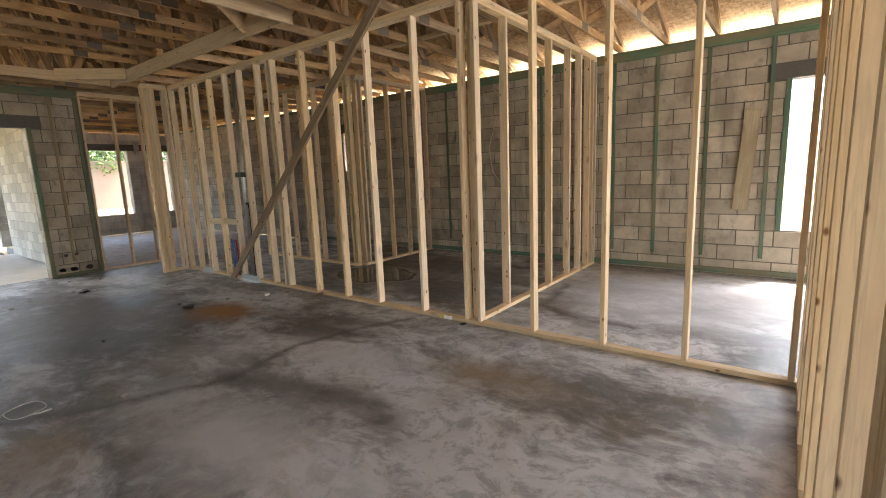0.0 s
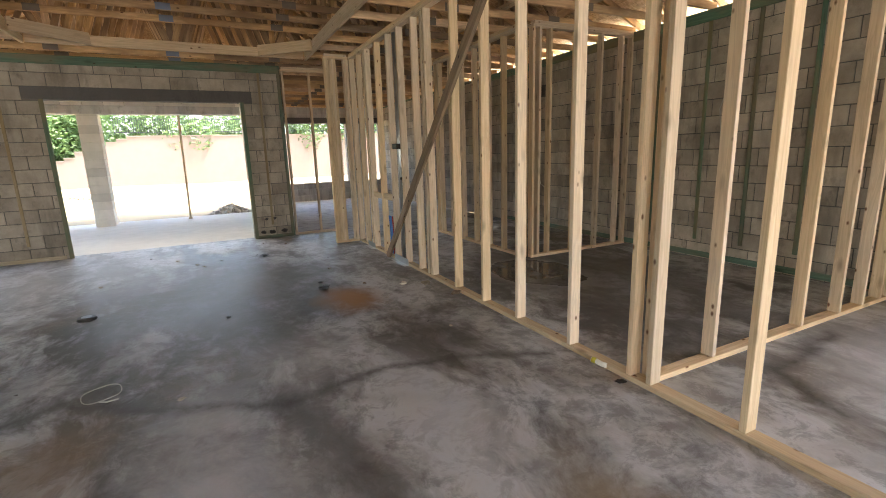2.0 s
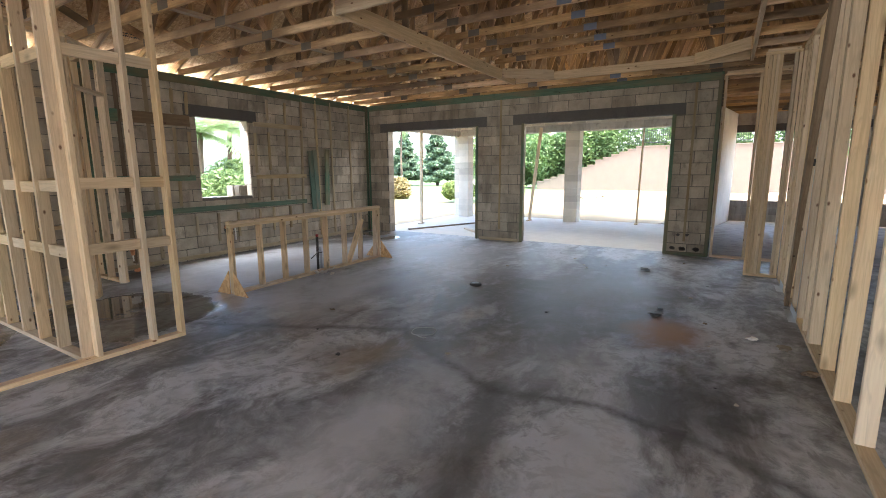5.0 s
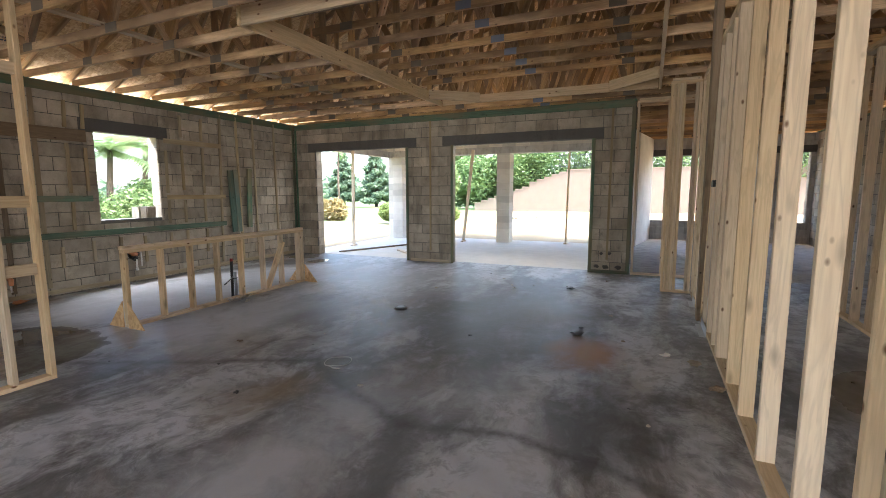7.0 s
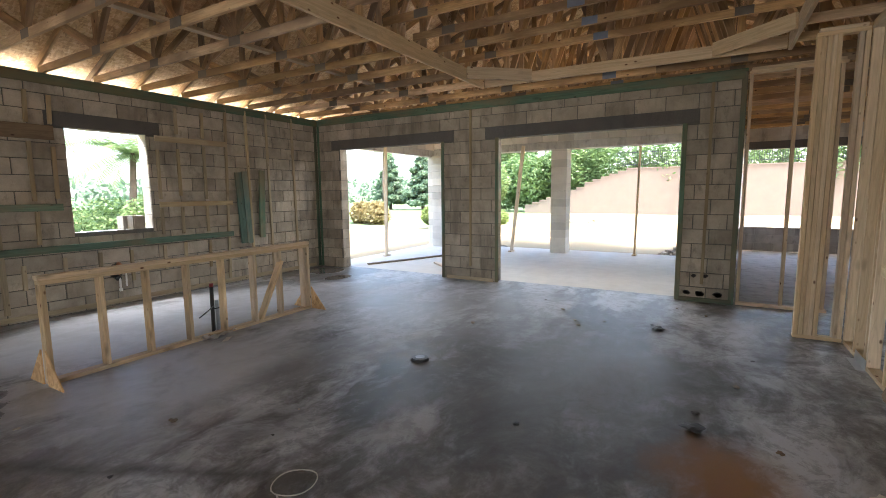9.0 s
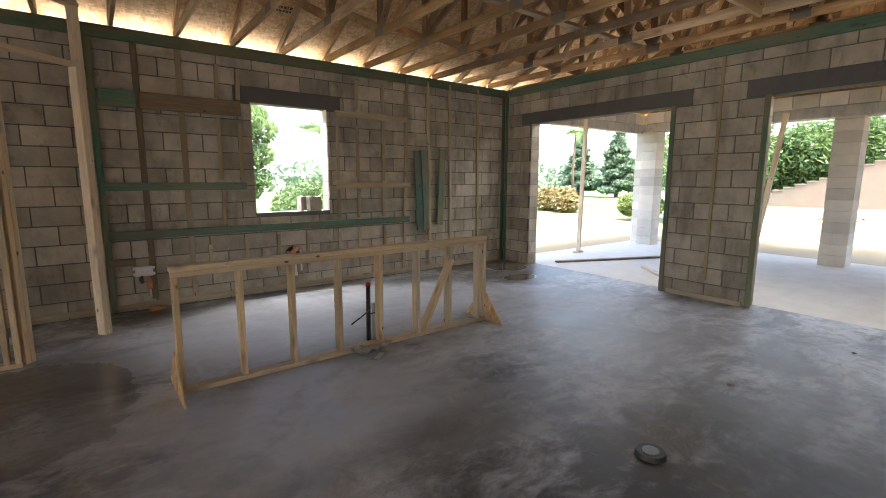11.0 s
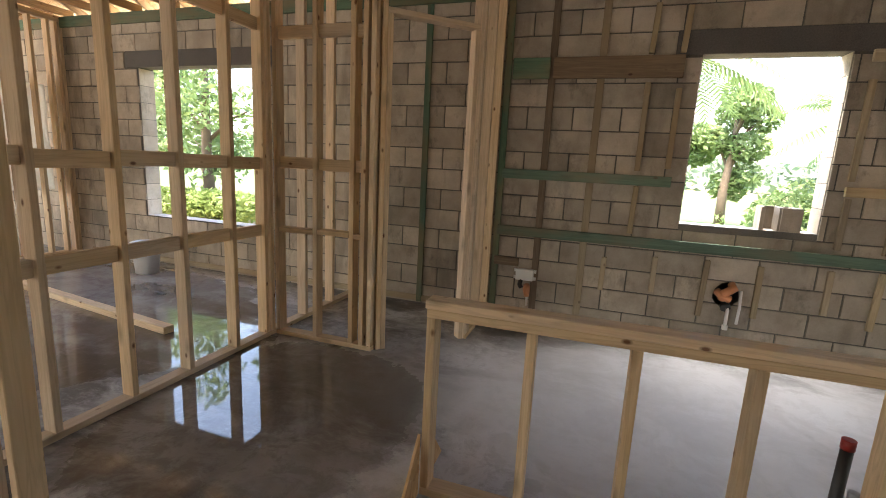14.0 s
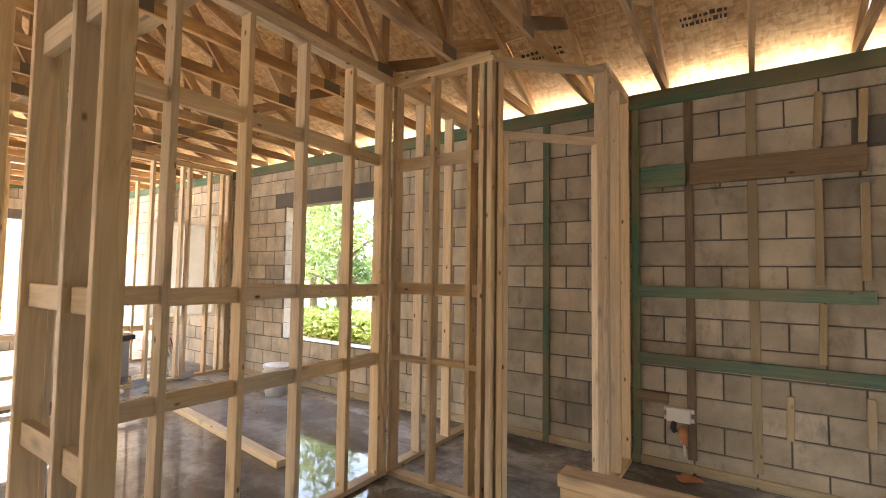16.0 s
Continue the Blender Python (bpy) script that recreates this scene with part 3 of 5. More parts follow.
# ---------------------------------------------------------------- stud partitions
YB = 3.71
S1 = framed_wall("stud_wall_brace", 0.12, YB, -8.42, YB,
                 [0.03, 0.12 + 0.56, 0.12 + 1.17, 0.12 + 1.80, 0.12 + 2.37, 0.12 + 2.52, 3.21, 3.87, 4.43, 4.99, 5.60, 5.69, 5.96, 6.40, 6.80, 7.26, 7.71, 7.8, 8.15, 8.52],
                 "long pale stud wall with a diagonal brace", rows=[(0.88, 6.75, 7.8, True)])
board("brace", S1, (0.12 + 2.9, 0.44, 3.28), (0.12 + 6.93, 0.07, 0.0), 0.089, 0.038, (1, 0, 0), M_BRACE, "weathered brown diagonal brace board")
A1 = framed_wall("stud_wall_bedroom", -2.45, YB + 0.047, -2.45, YN - 0.015,
                 [0.02, 0.62, 1.73, 2.32, 2.72, 3.06, 3.20, 3.34], "pale stud partition running back to the block wall")
H1 = framed_wall("stud_wall_hall", 0.16, YB - 0.047, 0.16, 0.75,
                 [0.02, 0.1, 0.41, 0.82, 1.23, 1.64, 2.05, 2.46, 2.83, 2.875, 2.92], "pale stud wall beside the start of the walk")
K1 = framed_wall("stud_wall_hall_south", -2.87, -1.355, 1.6, -1.365,
                 [0.02, 0.27, 0.70, 1.40, 1.79, 2.18, 2.57, 2.98, 3.39, 3.8, 4.21, 4.45],
                 "pale stud wall with rows of blocking", rows=[(1.44, 0, 0.8, True), (0.92, 0, 0.8, True), (2.44, 0, 0.8, True)])
K2 = framed_wall("stud_wall_pantry_side", -2.12, -1.395, -2.12, YS - 0.0 + 0.01,
                 [0.02, 0.46, 0.87, 1.27, 1.69, 2.02, 2.09, 2.55, 3.0, 3.45],
                 "pale stud wall with three rows of blocking", rows=[(1.42, 0, 2.1, True), (0.90, 0, 2.1, True), (2.42, 0, 2.1, True)])
K3 = framed_wall("stud_wall_pantry_front", -2.17, -3.55, -3.06, -3.55,
                 [0.02, 0.38, 0.70, 0.80, 0.86], "short pale stud wall beside the pantry door", rows=[(1.42, 0, 0.9, True), (0.90, 0, 0.9, False), (2.38, 0, 0.9, True)])
K4 = framed_wall("stud_wall_pantry_end", -3.62, YS + 0.01, -3.62, -4.1, [0.02, 0.36, 0.70, 0.75], "short pale stud wall at the pantry end")
# angled pantry door frame
door = tagged(empty("door_frame", pose(-3.06, -3.6, 0, 0, 0, math.degrees(math.atan2(-0.54, -0.56)))), "rough pantry door frame of doubled pale studs, set at an angle", "door frame", kind="structure")
DL = math.hypot(0.54, 0.56)
for s in (0.0, 0.04, DL - 0.04, DL):
    board("jamb_stud", door, (s, 0, 0.0), (s, 0, TOP - 0.076 if s in (0.0, DL) else 2.5), 0.089, 0.038, (0, 1, 0))
board("header", door, (0.02, 0, 2.52), (DL - 0.02, 0, 2.52), 0.089, 0.038, (0, 1, 0))
board("top_plate", door, (-0.04, 0, TOP - 0.057), (DL + 0.04, 0, TOP - 0.057), 0.089, 0.038, (0, 1, 0))
# rear partitions
R1 = framed_wall("stud_wall_closet", -5.75, 5.25, -8.4, 5.25, [0.02, 0.1, 0.5, 0.9, 1.3, 1.7, 2.1, 2.5, 2.63], "pale stud closet partition further back")
R2 = framed_wall("stud_wall_closet_side", -5.70, 5.3, -5.70, YN - 0.015, [0.02, 0.12, 0.3, 0.75, 1.2, 1.6, 1.78], "pale stud closet side wall")
R3 = framed_wall("stud_wall_utility", 2.27, -1.4, 2.27, YS + 0.01, [0.02, 0.4, 0.8, 1.2, 1.3, 1.9, 2.3, 2.7, 2.8, 3.1, 3.3, 3.4, 3.45], "pale stud wall across the far room", gaps=[(1.32, 1.88)])
# post pair at the bedroom opening
P1 = framed_wall("stud_wall_opening", -8.47, 3.66, -8.47, 3.26, [0.02, 0.06, 0.22, 0.26, 0.30, 0.34, 0.38], "short stub of doubled studs at the bedroom opening")
P2 = framed_wall("stud_wall_bed_entry", XW - 0.05, 2.79, XW - 0.05, YB + 0.05, [0.02, 0.5, 0.92], "pale stud framing at the bedroom entry")


def low_wall():
    th = tagged(empty("half_wall", pose(-4.0, -2.235, 0, 0, 0, 180 + 0.8)), "low pale stud half wall with plywood corner braces", "half wall")
    L = 2.92
    board("bottom_plate", th, (0, 0, 0.019), (L, 0, 0.019), 0.089, 0.038, (0, 1, 0))
    board("top_plate", th, (0, 0, 0.862), (L, 0, 0.862), 0.089, 0.038, (0, 1, 0))
    board("top_plate", th, (-0.008, 0, 0.90), (L + 0.008, 0, 0.90), 0.089, 0.038, (0, 1, 0))
    for s in (0.02, 0.44, 0.83, 1.23, 1.63, 2.04, 2.43, 2.83, 2.90):
        board("stud", th, (s, 0, 0.038), (s, 0, 0.843), 0.089, 0.038, (0, 1, 0))
    board("brace", th, (2.09, -0.03, 0.045), (2.44, -0.03, 0.72), 0.089, 0.038, (0, 1, 0), None, "loose slanting brace board")
    for x in (-0.01, L + 0.01):
        for s in (1, -1):
            bm = bmesh.new()
            t = 0.012
            pts = [(x, s * 0.045, 0.0), (x, s * 0.30, 0.0), (x, s * 0.045, 0.30)]
            lo = [bm.verts.new((p[0] - t / 2, p[1], p[2])) for p in pts]
            hi = [bm.verts.new((p[0] + t / 2, p[1], p[2])) for p in pts]
            bm.faces.new(lo[::-1])
            bm.faces.new(hi)
            for k in range(3):
                bm.faces.new((lo[k], lo[(k + 1) % 3], hi[(k + 1) % 3], hi[k]))
            bmesh.ops.recalc_face_normals(bm, faces=bm.faces)
            part("corner_brace", bm, M_OSB, th, "triangular sheathing brace")
    return th


low_wall()

# ---------------------------------------------------------------- roof
SLOPE, RIDGE = 0.42, 1.12
TRAY = (-9.12, -4.33, -0.62, 3.12)


def roof_z(y):
    return TOP + 0.14 + (min(y - YS + 0.1, YN + 0.1 - y)) * SLOPE


def truss(x, tray):
    th = tagged(empty("roof_truss", pose(x, 0, 0)), "brown weathered wooden roof truss with steel plates", "roof truss", "roof trusses")
    ya, yb = YS - 0.1, YN + 0.1
    side = (0, 0, 1)
    zb = TOP + 0.045
    if tray:
        segs = [(ya, TRAY[2], zb), (TRAY[2] - 0.3, TRAY[3] + 0.3, zb + 0.36), (TRAY[3], yb, zb)]
    else:
        segs = [(ya, RIDGE + 0.6, zb), (RIDGE + 0.6, yb, zb)]
    for a, b, z in segs:
        board("bottom_chord", th, (0, a, z), (0, b, z), 0.089, 0.038, side, M_TRUSS)
    for e, s in ((YS - 0.5, 1), (YN + 0.5, -1)):
        board("top_chord", th, (0, e, roof_z(e) - 0.0), (0, RIDGE, roof_z(RIDGE)), 0.089, 0.038, side, M_TRUSS)
    n = 8
    ys = [ya + (yb - ya) * k / n for k in range(n + 1)]

    def chord_z(y):
        return zb + (0.36 if tray and TRAY[2] < y < TRAY[3] else 0)

    for k in range(1, n):
        y = ys[k]
        for q in ((ys[k - 1] + y) / 2, (ys[k + 1] + y) / 2):
            if q < ya + 0.5 or q > yb - 0.5:
                continue
            board("web", th, (0, y, chord_z(y) + 0.03), (0, q, roof_z(q) - 0.03), 0.089, 0.036, (0, 1, 0), M_TRUSS)
        board("web", th, (0, y, chord_z(y) + 0.03), (0, y, roof_z(y) - 0.03), 0.089, 0.036, (0, 1, 0), M_TRUSS)
        part("gusset_plate", box_bm(-0.021, y - 0.09, chord_z(y) - 0.04, 0.021, y + 0.09, chord_z(y) + 0.05), M_PLATE if k == 4 else M_PLATE2, th, "grey steel gusset plate")
    if tray:
        for y in (TRAY[2] - 0.15, TRAY[3] + 0.15):
            board("web", th, (0, y, zb + 0.03), (0, y, roof_z(y) - 0.03), 0.089, 0.036, (0, 1, 0), M_TRUSS)
    return th


t_tray, t_flat = None, None
x = XW + 0.35
while x < XE - 0.2:
    inside = TRAY[0] + 0.1 < x < TRAY[1] - 0.05
    if inside:
        t_tray = truss(x, True) if t_tray is None else (copy_thing(t_tray, pose(x, 0, 0)) and t_tray)
    else:
        t_flat = truss(x, False) if t_flat is None else (copy_thing(t_flat, pose(x, 0, 0)) and t_flat)
    x += 0.6096
x = XW - 0.25
while x > -17.2:
    copy_thing(t_flat, pose(x, 0, 0))
    x -= 0.6096


def deck():
    bm = bmesh.new()
    for s in (0, 1):
        e = YS - 0.55 if s == 0 else YN + 0.55
        L = math.hypot(RIDGE - e, roof_z(RIDGE) - roof_z(e))
        ang = math.atan2(roof_z(RIDGE) - roof_z(e), abs(RIDGE - e))
        rows = int(math.ceil(L / 1.22))
        for r in range(rows):
            d0, d1 = r * 1.22, min(r * 1.22 + 1.217, L)
            x = -17.4 - (r % 2) * 1.2
            while x < XE + 0.6:
                m = pose(0, e, roof_z(e) + 0.05, math.degrees(ang if s == 0 else math.pi - ang), 0, 0)
                r0 = bmesh.ops.create_cube(bm, size=1.0, matrix=m @ Matrix.Translation((x + 1.22, (d0 + d1) / 2, 0.006 if s == 0 else -0.006)) @ Matrix.Diagonal((2.436, d1 - d0, 0.012, 1)))
                x += 2.44
    return bm


roof = new("ceiling", link_mesh("ceiling", deck(), M_OSB))
tagged(roof, "orange strand board roof deck over the trusses", "roof deck", kind="structure")
def stamp(x, y, w, seed):
    r0 = random.Random(seed)
    bm = bmesh.new()
    for row in range(2):
        q = 0.0
        while q < w:
            s = r0.uniform(0.012, 0.035)
            add_box(bm, q, row * 0.06, -0.001, q + s, row * 0.06 + r0.uniform(0.022, 0.04), 0.0)
            q += s + 0.012
    ob = part("ink_stamp", bm, M_BLACK, roof, "faded black ink stamp bars")
    ob.matrix_basis = pose(x, y, roof_z(y) + 0.05 - 0.003, math.degrees(math.atan(SLOPE)))


for k, (sx, sy, sw) in enumerate(((-3.2, -4.55, 0.35), (-4.4, -4.6, 0.3), (-1.6, -3.2, 0.4), (-2.6, -2.4, 0.35), (-5.8, -4.5, 0.3), (-0.3, -4.0, 0.3), (-7.3, -4.4, 0.3), (-3.9, -3.4, 0.4))):
    stamp(sx, sy, sw, 70 + k)


def gable(x):
    bm = bmesh.new()
    pts = [(YS - 0.4, TOP + 0.03), (YN + 0.4, TOP + 0.03), (RIDGE, roof_z(RIDGE) + 0.04)]
    lo = [bm.verts.new((x, *p)) for p in pts]
    hi = [bm.verts.new((x + 0.012, *p)) for p in pts]
    bm.faces.new(lo)
    bm.faces.new(hi[::-1])
    for k in range(3):
        bm.faces.new((lo[k], hi[k], hi[(k + 1) % 3], lo[(k + 1) % 3]))
    bmesh.ops.recalc_face_normals(bm, faces=bm.faces)
    return bm


# added roof ends that keep sky from showing between the trusses
for nm, gx in (("gable_west", -17.35), ("gable_east", XE + 0.35)):
    tagged(new(nm, link_mesh(nm, gable(gx), M_OSB)), "strand board gable sheathing, added to shut out the sky", "gable", kind="structure")
# green sill plates on top of the block walls
for nm, a, b, sd in (("sill_plate_west", (XW + 0.1 - 0.2, YS, TOP - 0.02), (XW + 0.1 - 0.2, 2.77, TOP - 0.02), (1, 0, 0)),
                     ("sill_plate_south", (XW - 0.2, YS - 0.1, TOP - 0.02), (XE, YS - 0.1, TOP - 0.02), (0, 1, 0)),
                     ("sill_plate_north", (-16.8, YN + 0.1, TOP - 0.02), (XE, YN + 0.1, TOP - 0.02), (0, 1, 0)),
                     ("sill_plate_east", (XE + 0.1, YS, TOP - 0.02), (XE + 0.1, YN, TOP - 0.02), (1, 0, 0))):
    tagged(board(nm, None, a, b, 0.22, 0.04, sd, M_GREEN), "green treated sill plate on the block wall", "sill plate", kind="structure")

tagged(board("lateral_brace", None, (-9.5, -2.14, 3.215), (6.5, -2.14, 3.215), 0.089, 0.038, (0, 1, 0)), "pale lateral brace laid across the truss bottom chords", "brace board", kind="structure")
tagged(board("lateral_brace", None, (-9.5, 4.9, 3.215), (6.5, 4.9, 3.215), 0.089, 0.038, (0, 1, 0)), "pale lateral brace laid across the truss bottom chords", "brace board", kind="structure")
# ceiling tray rim
rim = tagged(empty("ceiling_tray"), "dropped pale board rim of the raised ceiling tray", "ceiling tray", kind="structure")
tx0, tx1, ty0, ty1 = TRAY
ZR = TOP + 0.09
board("rim_board", rim, (tx1 + 0.03, ty0, ZR), (tx0 + 0.1, ty0, ZR), 0.18, 0.038, (0, 0, 1))
board("rim_board", rim, (tx1, ty0 + 0.025, ZR), (tx1, ty1 + 0.1, ZR), 0.18, 0.038, (0, 0, 1))
board("rim_board", rim, (tx1 - 0.03, ty1, ZR), (tx0, ty1, ZR), 0.18, 0.038, (0, 0, 1))
board("rim_board", rim, (tx0 + 0.08, ty0 + 0.025, ZR), (tx0, ty1 - 0.03, ZR), 0.14, 0.038, (0, 0, 1))
for (a, b) in (((tx0 + 0.08, ty0 + 0.75), (tx0 + 0.7, ty0 + 0.03)), ((tx0 + 0.03, ty1 - 0.75), (tx0 + 0.7, ty1 - 0.03)),
               ((tx1 - 0.7, ty1 - 0.03), (tx1 - 0.03, ty1 - 0.7))):
    board("corner_board", rim, (*a, ZR + 0.02), (*b, ZR + 0.02), 0.16, 0.038, (0, 0, 1))

# ---------------------------------------------------------------- furring and boards on the south wall
FACE = YS - 0.0


def strips():
    th = tagged(empty("furring_strips", pose(0, YS - 0.011 + 0.0, 0)), "narrow grey furring strips nailed on the block wall", "furring", kind="structure")
    rows = {-6.765: [(2.51, 2.9), (1.55, 2.28), (0.95, 1.37), (0.34, 0.81)], -7.19: [(2.48, 2.89), (1.49, 2.35), (0.95, 1.38), (0.35, 0.8)],
            -6.45: [(1.5, 2.25), (0.96, 1.37), (0.42, 0.79)], -4.92: [(2.47, 2.86), (1.5, 2.24), (0.95, 1.37)], -5.16: [(2.47, 2.83), (1.53, 2.19), (0.44, 0.76)],
            -4.73: [(0.40, 0.71)], -5.555: [(0.28, 0.78)], -5.97: [(0.32, 0.77)]}
    for x, spans in rows.items():
        for a, b in spans:
            board("furring_strip", th, (x + 0.008, 0.036, a), (x + rng.uniform(-0.01, 0.01), 0.036, b), 0.044, 0.032, (1, 0, 0), M_FUR)
    for x, xb in ((-7.62, -7.53), (-8.01, -8.05), (-8.45, -8.48), (-9.06, -9.10)):
        board("furring_strip", th, (x, 0.036, 3.04), (xb, 0.036, 0.1), 0.044, 0.032, (1, 0, 0), M_FUR)
    for x in (-4.11, -4.53):
        board("furring_strip", th, (x, 0.0245, 2.98), (x, 0.0245, 0.12), 0.064, 0.010, (1, 0, 0), M_OLD if x > -4.4 else M_FUR)
    for x in (-3.71, -9.70, -2.92, -2.35):
        board("furring_strip", th, (x, 0.029, 3.03), (x, 0.029, 0.02), 0.064, 0.019, (1, 0, 0), M_GREEN)
    board("furring_strip", th, (2.0, 0.029, 0.06), (-9.6, 0.029, 0.06), 0.06, 0.019, (0, 0, 1), M_FUR)
    return th


strips()


def wall_board(x0, x1, z, w, mat, label, dz=0.0):
    ob = board("wall_board", None, (x0, YS + 0.045, z), (x1, YS + 0.045, z + dz), w, 0.03, (0, 0, 1), mat)
    return tagged(ob, label, "board", "boards on the block wall")


wall_board(-3.76, -4.09, 2.36, 0.18, M_GREEN, "short green treated board fixed to the block wall")
wall_board(-4.12, -5.17, 2.36, 0.18, M_OLD, "brown board fixed to the block wall beside the window")
wall_board(-3.73, -5.19, 1.42, 0.089, M_GREEN, "green treated board fixed to the block wall")
wall_board(-3.72, -7.63, 0.88, 0.089, M_GREEN, "long green treated board under the window")
wall_board(-6.41, -7.60, 2.415, 0.085, M_FUR, "grey weathered board fixed to the block wall")
wall_board(-6.41, -7.65, 1.42, 0.075, M_FUR, "grey green board fixed to the block wall")
wall_board(-3.71, -3.95, 0.575, 0.08, M_OLD, "short brown board low on the block wall")
for x0, z0, x1, z1, mt, lb in ((-7.83, 0.69, -7.77, 1.95, M_TEAL, "teal treated plank fixed upright on the wall"), (-7.95, 0.68, -7.90, 1.97, M_TEAL, "teal treated plank fixed upright on the wall"),
                               (-8.22, 0.76, -8.28, 2.0, M_GREEN, "tilted green and brown plank on the wall")):
    tagged(board("wall_plank", None, (x0, YS + 0.062, z0), (x1, YS + 0.062, z1), 0.115, 0.035, (1, 0, 0), mt), lb, "plank", "upright planks on the wall")

# treated ledger boards along the wall tops
for nm, a, q, sd in (("ledger_south", (XW + 0.02, YS + 0.026, TOP - 0.08), (XE, YS + 0.026, TOP - 0.08), M_GREEN), ("ledger_west", (XW + 0.026, YS + 0.05, TOP - 0.075), (XW + 0.026, 2.74, TOP - 0.075), M_GREEN),
                     ("ledger_north", (XE, YN - 0.026, TOP - 0.08), (-9.6, YN - 0.026, TOP - 0.08), M_GREEN)):
    tagged(board(nm, None, a, q, 0.12, 0.03, (0, 0, 1), sd), "stained green treated ledger along the wall top", "ledger", kind="structure")
# chipped weep holes low in the pier
hole = tagged(empty("weep_holes", pose(XW + 0.012, 0, 0)), "dark chipped holes low in the block pier", "wall holes", kind="structure")
for y, z, s in ((2.28, 0.36, 0.035), (2.42, 0.365, 0.04), (2.2, 0.12, 0.05), (2.36, 0.11, 0.06), (2.58, 0.12, 0.055)):
    bm = bmesh.new()
    r0 = random.Random(int(y * 100))
    bm.faces.new([bm.verts.new((0.0, y + math.cos(a) * s * r0.uniform(0.7, 1.15), z + math.sin(a) * s * 0.75 * r0.uniform(0.7, 1.15))) for a in [k * math.pi / 6 for k in range(12)]])
    bmesh.ops.solidify(bm, geom=bm.faces[:], thickness=0.004)
    part("hole", bm, M_LINTEL, hole)

# furring on the north wall
nf = tagged(empty("furring_strips_north", pose(0, YN - 0.02, 0)), "green furring strips on the rear block wall", "furring", kind="structure")
for x in (-0.27, -0.95, -1.57, -2.15, -3.3, -3.9, -4.5, -5.2, -6.3):
    board("furring_strip", nf, (x, 0, 3.02), (x + 0.01, 0, 0.25), 0.045, 0.019, (1, 0, 0), M_GREEN)
board("furring_strip", nf, (1.0, 0, 0.06), (-9.0, 0, 0.06), 0.07, 0.019, (0, 0, 1), M_GREEN)
tagged(board("wall_plank", None, (-0.52, YN - 0.048, 0.88), (-0.44, YN - 0.048, 2.13), 0.17, 0.035, (1, 0, 0), M_FUR), "tilted mossy plank fixed to the rear wall", "plank")
# treated bucks round the openings and at the wall end
bk = tagged(empty("opening_bucks"), "thin green treated boards lining the patio openings", "trim", kind="structure")
for y in (-1.745, -0.745, 2.05):
    board("buck", bk, (XW + 0.022, y + (0.03 if y in (-0.745, 2.05) else -0.03), 0.0), (XW + 0.022, y + (0.03 if y in (-0.745, 2.05) else -0.03), HEAD), 0.06, 0.019, (0, 1, 0), M_GREEN)
board("buck", bk, (XW + 0.022, 2.735, 0.0), (XW + 0.022, 2.735, TOP - 0.05), 0.06, 0.019, (0, 1, 0), M_GREEN)
board("buck", bk, (XW + 0.03, 2.1, 0.03), (XW + 0.03, 2.74, 0.03), 0.06, 0.019, (0, 0, 1), M_GREEN)
board("buck", bk, (XW + 0.03, -1.7, 0.03), (XW + 0.03, -0.78, 0.03), 0.06, 0.019, (0, 0, 1), M_FUR)
for y in (-1.22, 2.38):
    board("furring_strip", bk, (XW + 0.022, y, 0.25), (XW + 0.022, y + 0.01, 3.0), 0.04, 0.015, (0, 1, 0), M_FUR)
board("furring_strip", bk, (XW + 0.022, YS + 0.06, 0.02), (XW + 0.022, YS + 0.06, 3.0), 0.05, 0.019, (0, 1, 0), M_GREEN)
board("buck", bk, (-0.10, YN - 0.018, 0.62), (-0.10, YN - 0.018, HEAD), 0.06, 0.019, (1, 0, 0), M_GREEN)

# ---------------------------------------------------------------- small fixtures
def outlet_box(x, z):
    th = tagged(empty("electrical_box", pose(x, YS + 0.02, z)), "white plastic junction box with copper coloured fittings on the wall", "electrical box")
    part("box", box_bm(-0.085, 0, -0.055, 0.085, 0.05, 0.055, bev=0.006), M_PVC, th)
    for sx in (-0.095, 0.095):
        part("ear", box_bm(sx - 0.012, 0.0, 0.02, sx + 0.012, 0.02, 0.05), M_PVC, th)
        part("ear", box_bm(sx - 0.012, 0.0, -0.05, sx + 0.012, 0.02, -0.02), M_PVC, th)
    part("bracket", tube_bm([(0.03, 0.03, -0.05), (0.04, 0.045, -0.10), (0.02, 0.05, -0.13)], 0.022, 7), M_BLACK, th, "black pipe bracket")
    part("valve", tube_bm([(-0.03, 0.03, -0.10), (-0.035, 0.07, -0.13), (-0.04, 0.06, -0.20)], [0.03, 0.036, 0.026], 9), M_COPPER, th, "orange copper valve")
    part("pipe", tube_bm([(-0.04, 0.05, -0.19), (-0.045, 0.05, -0.30)], 0.011, 7), M_PVC, th)
    return th


outlet_box(-4.02, 0.46)


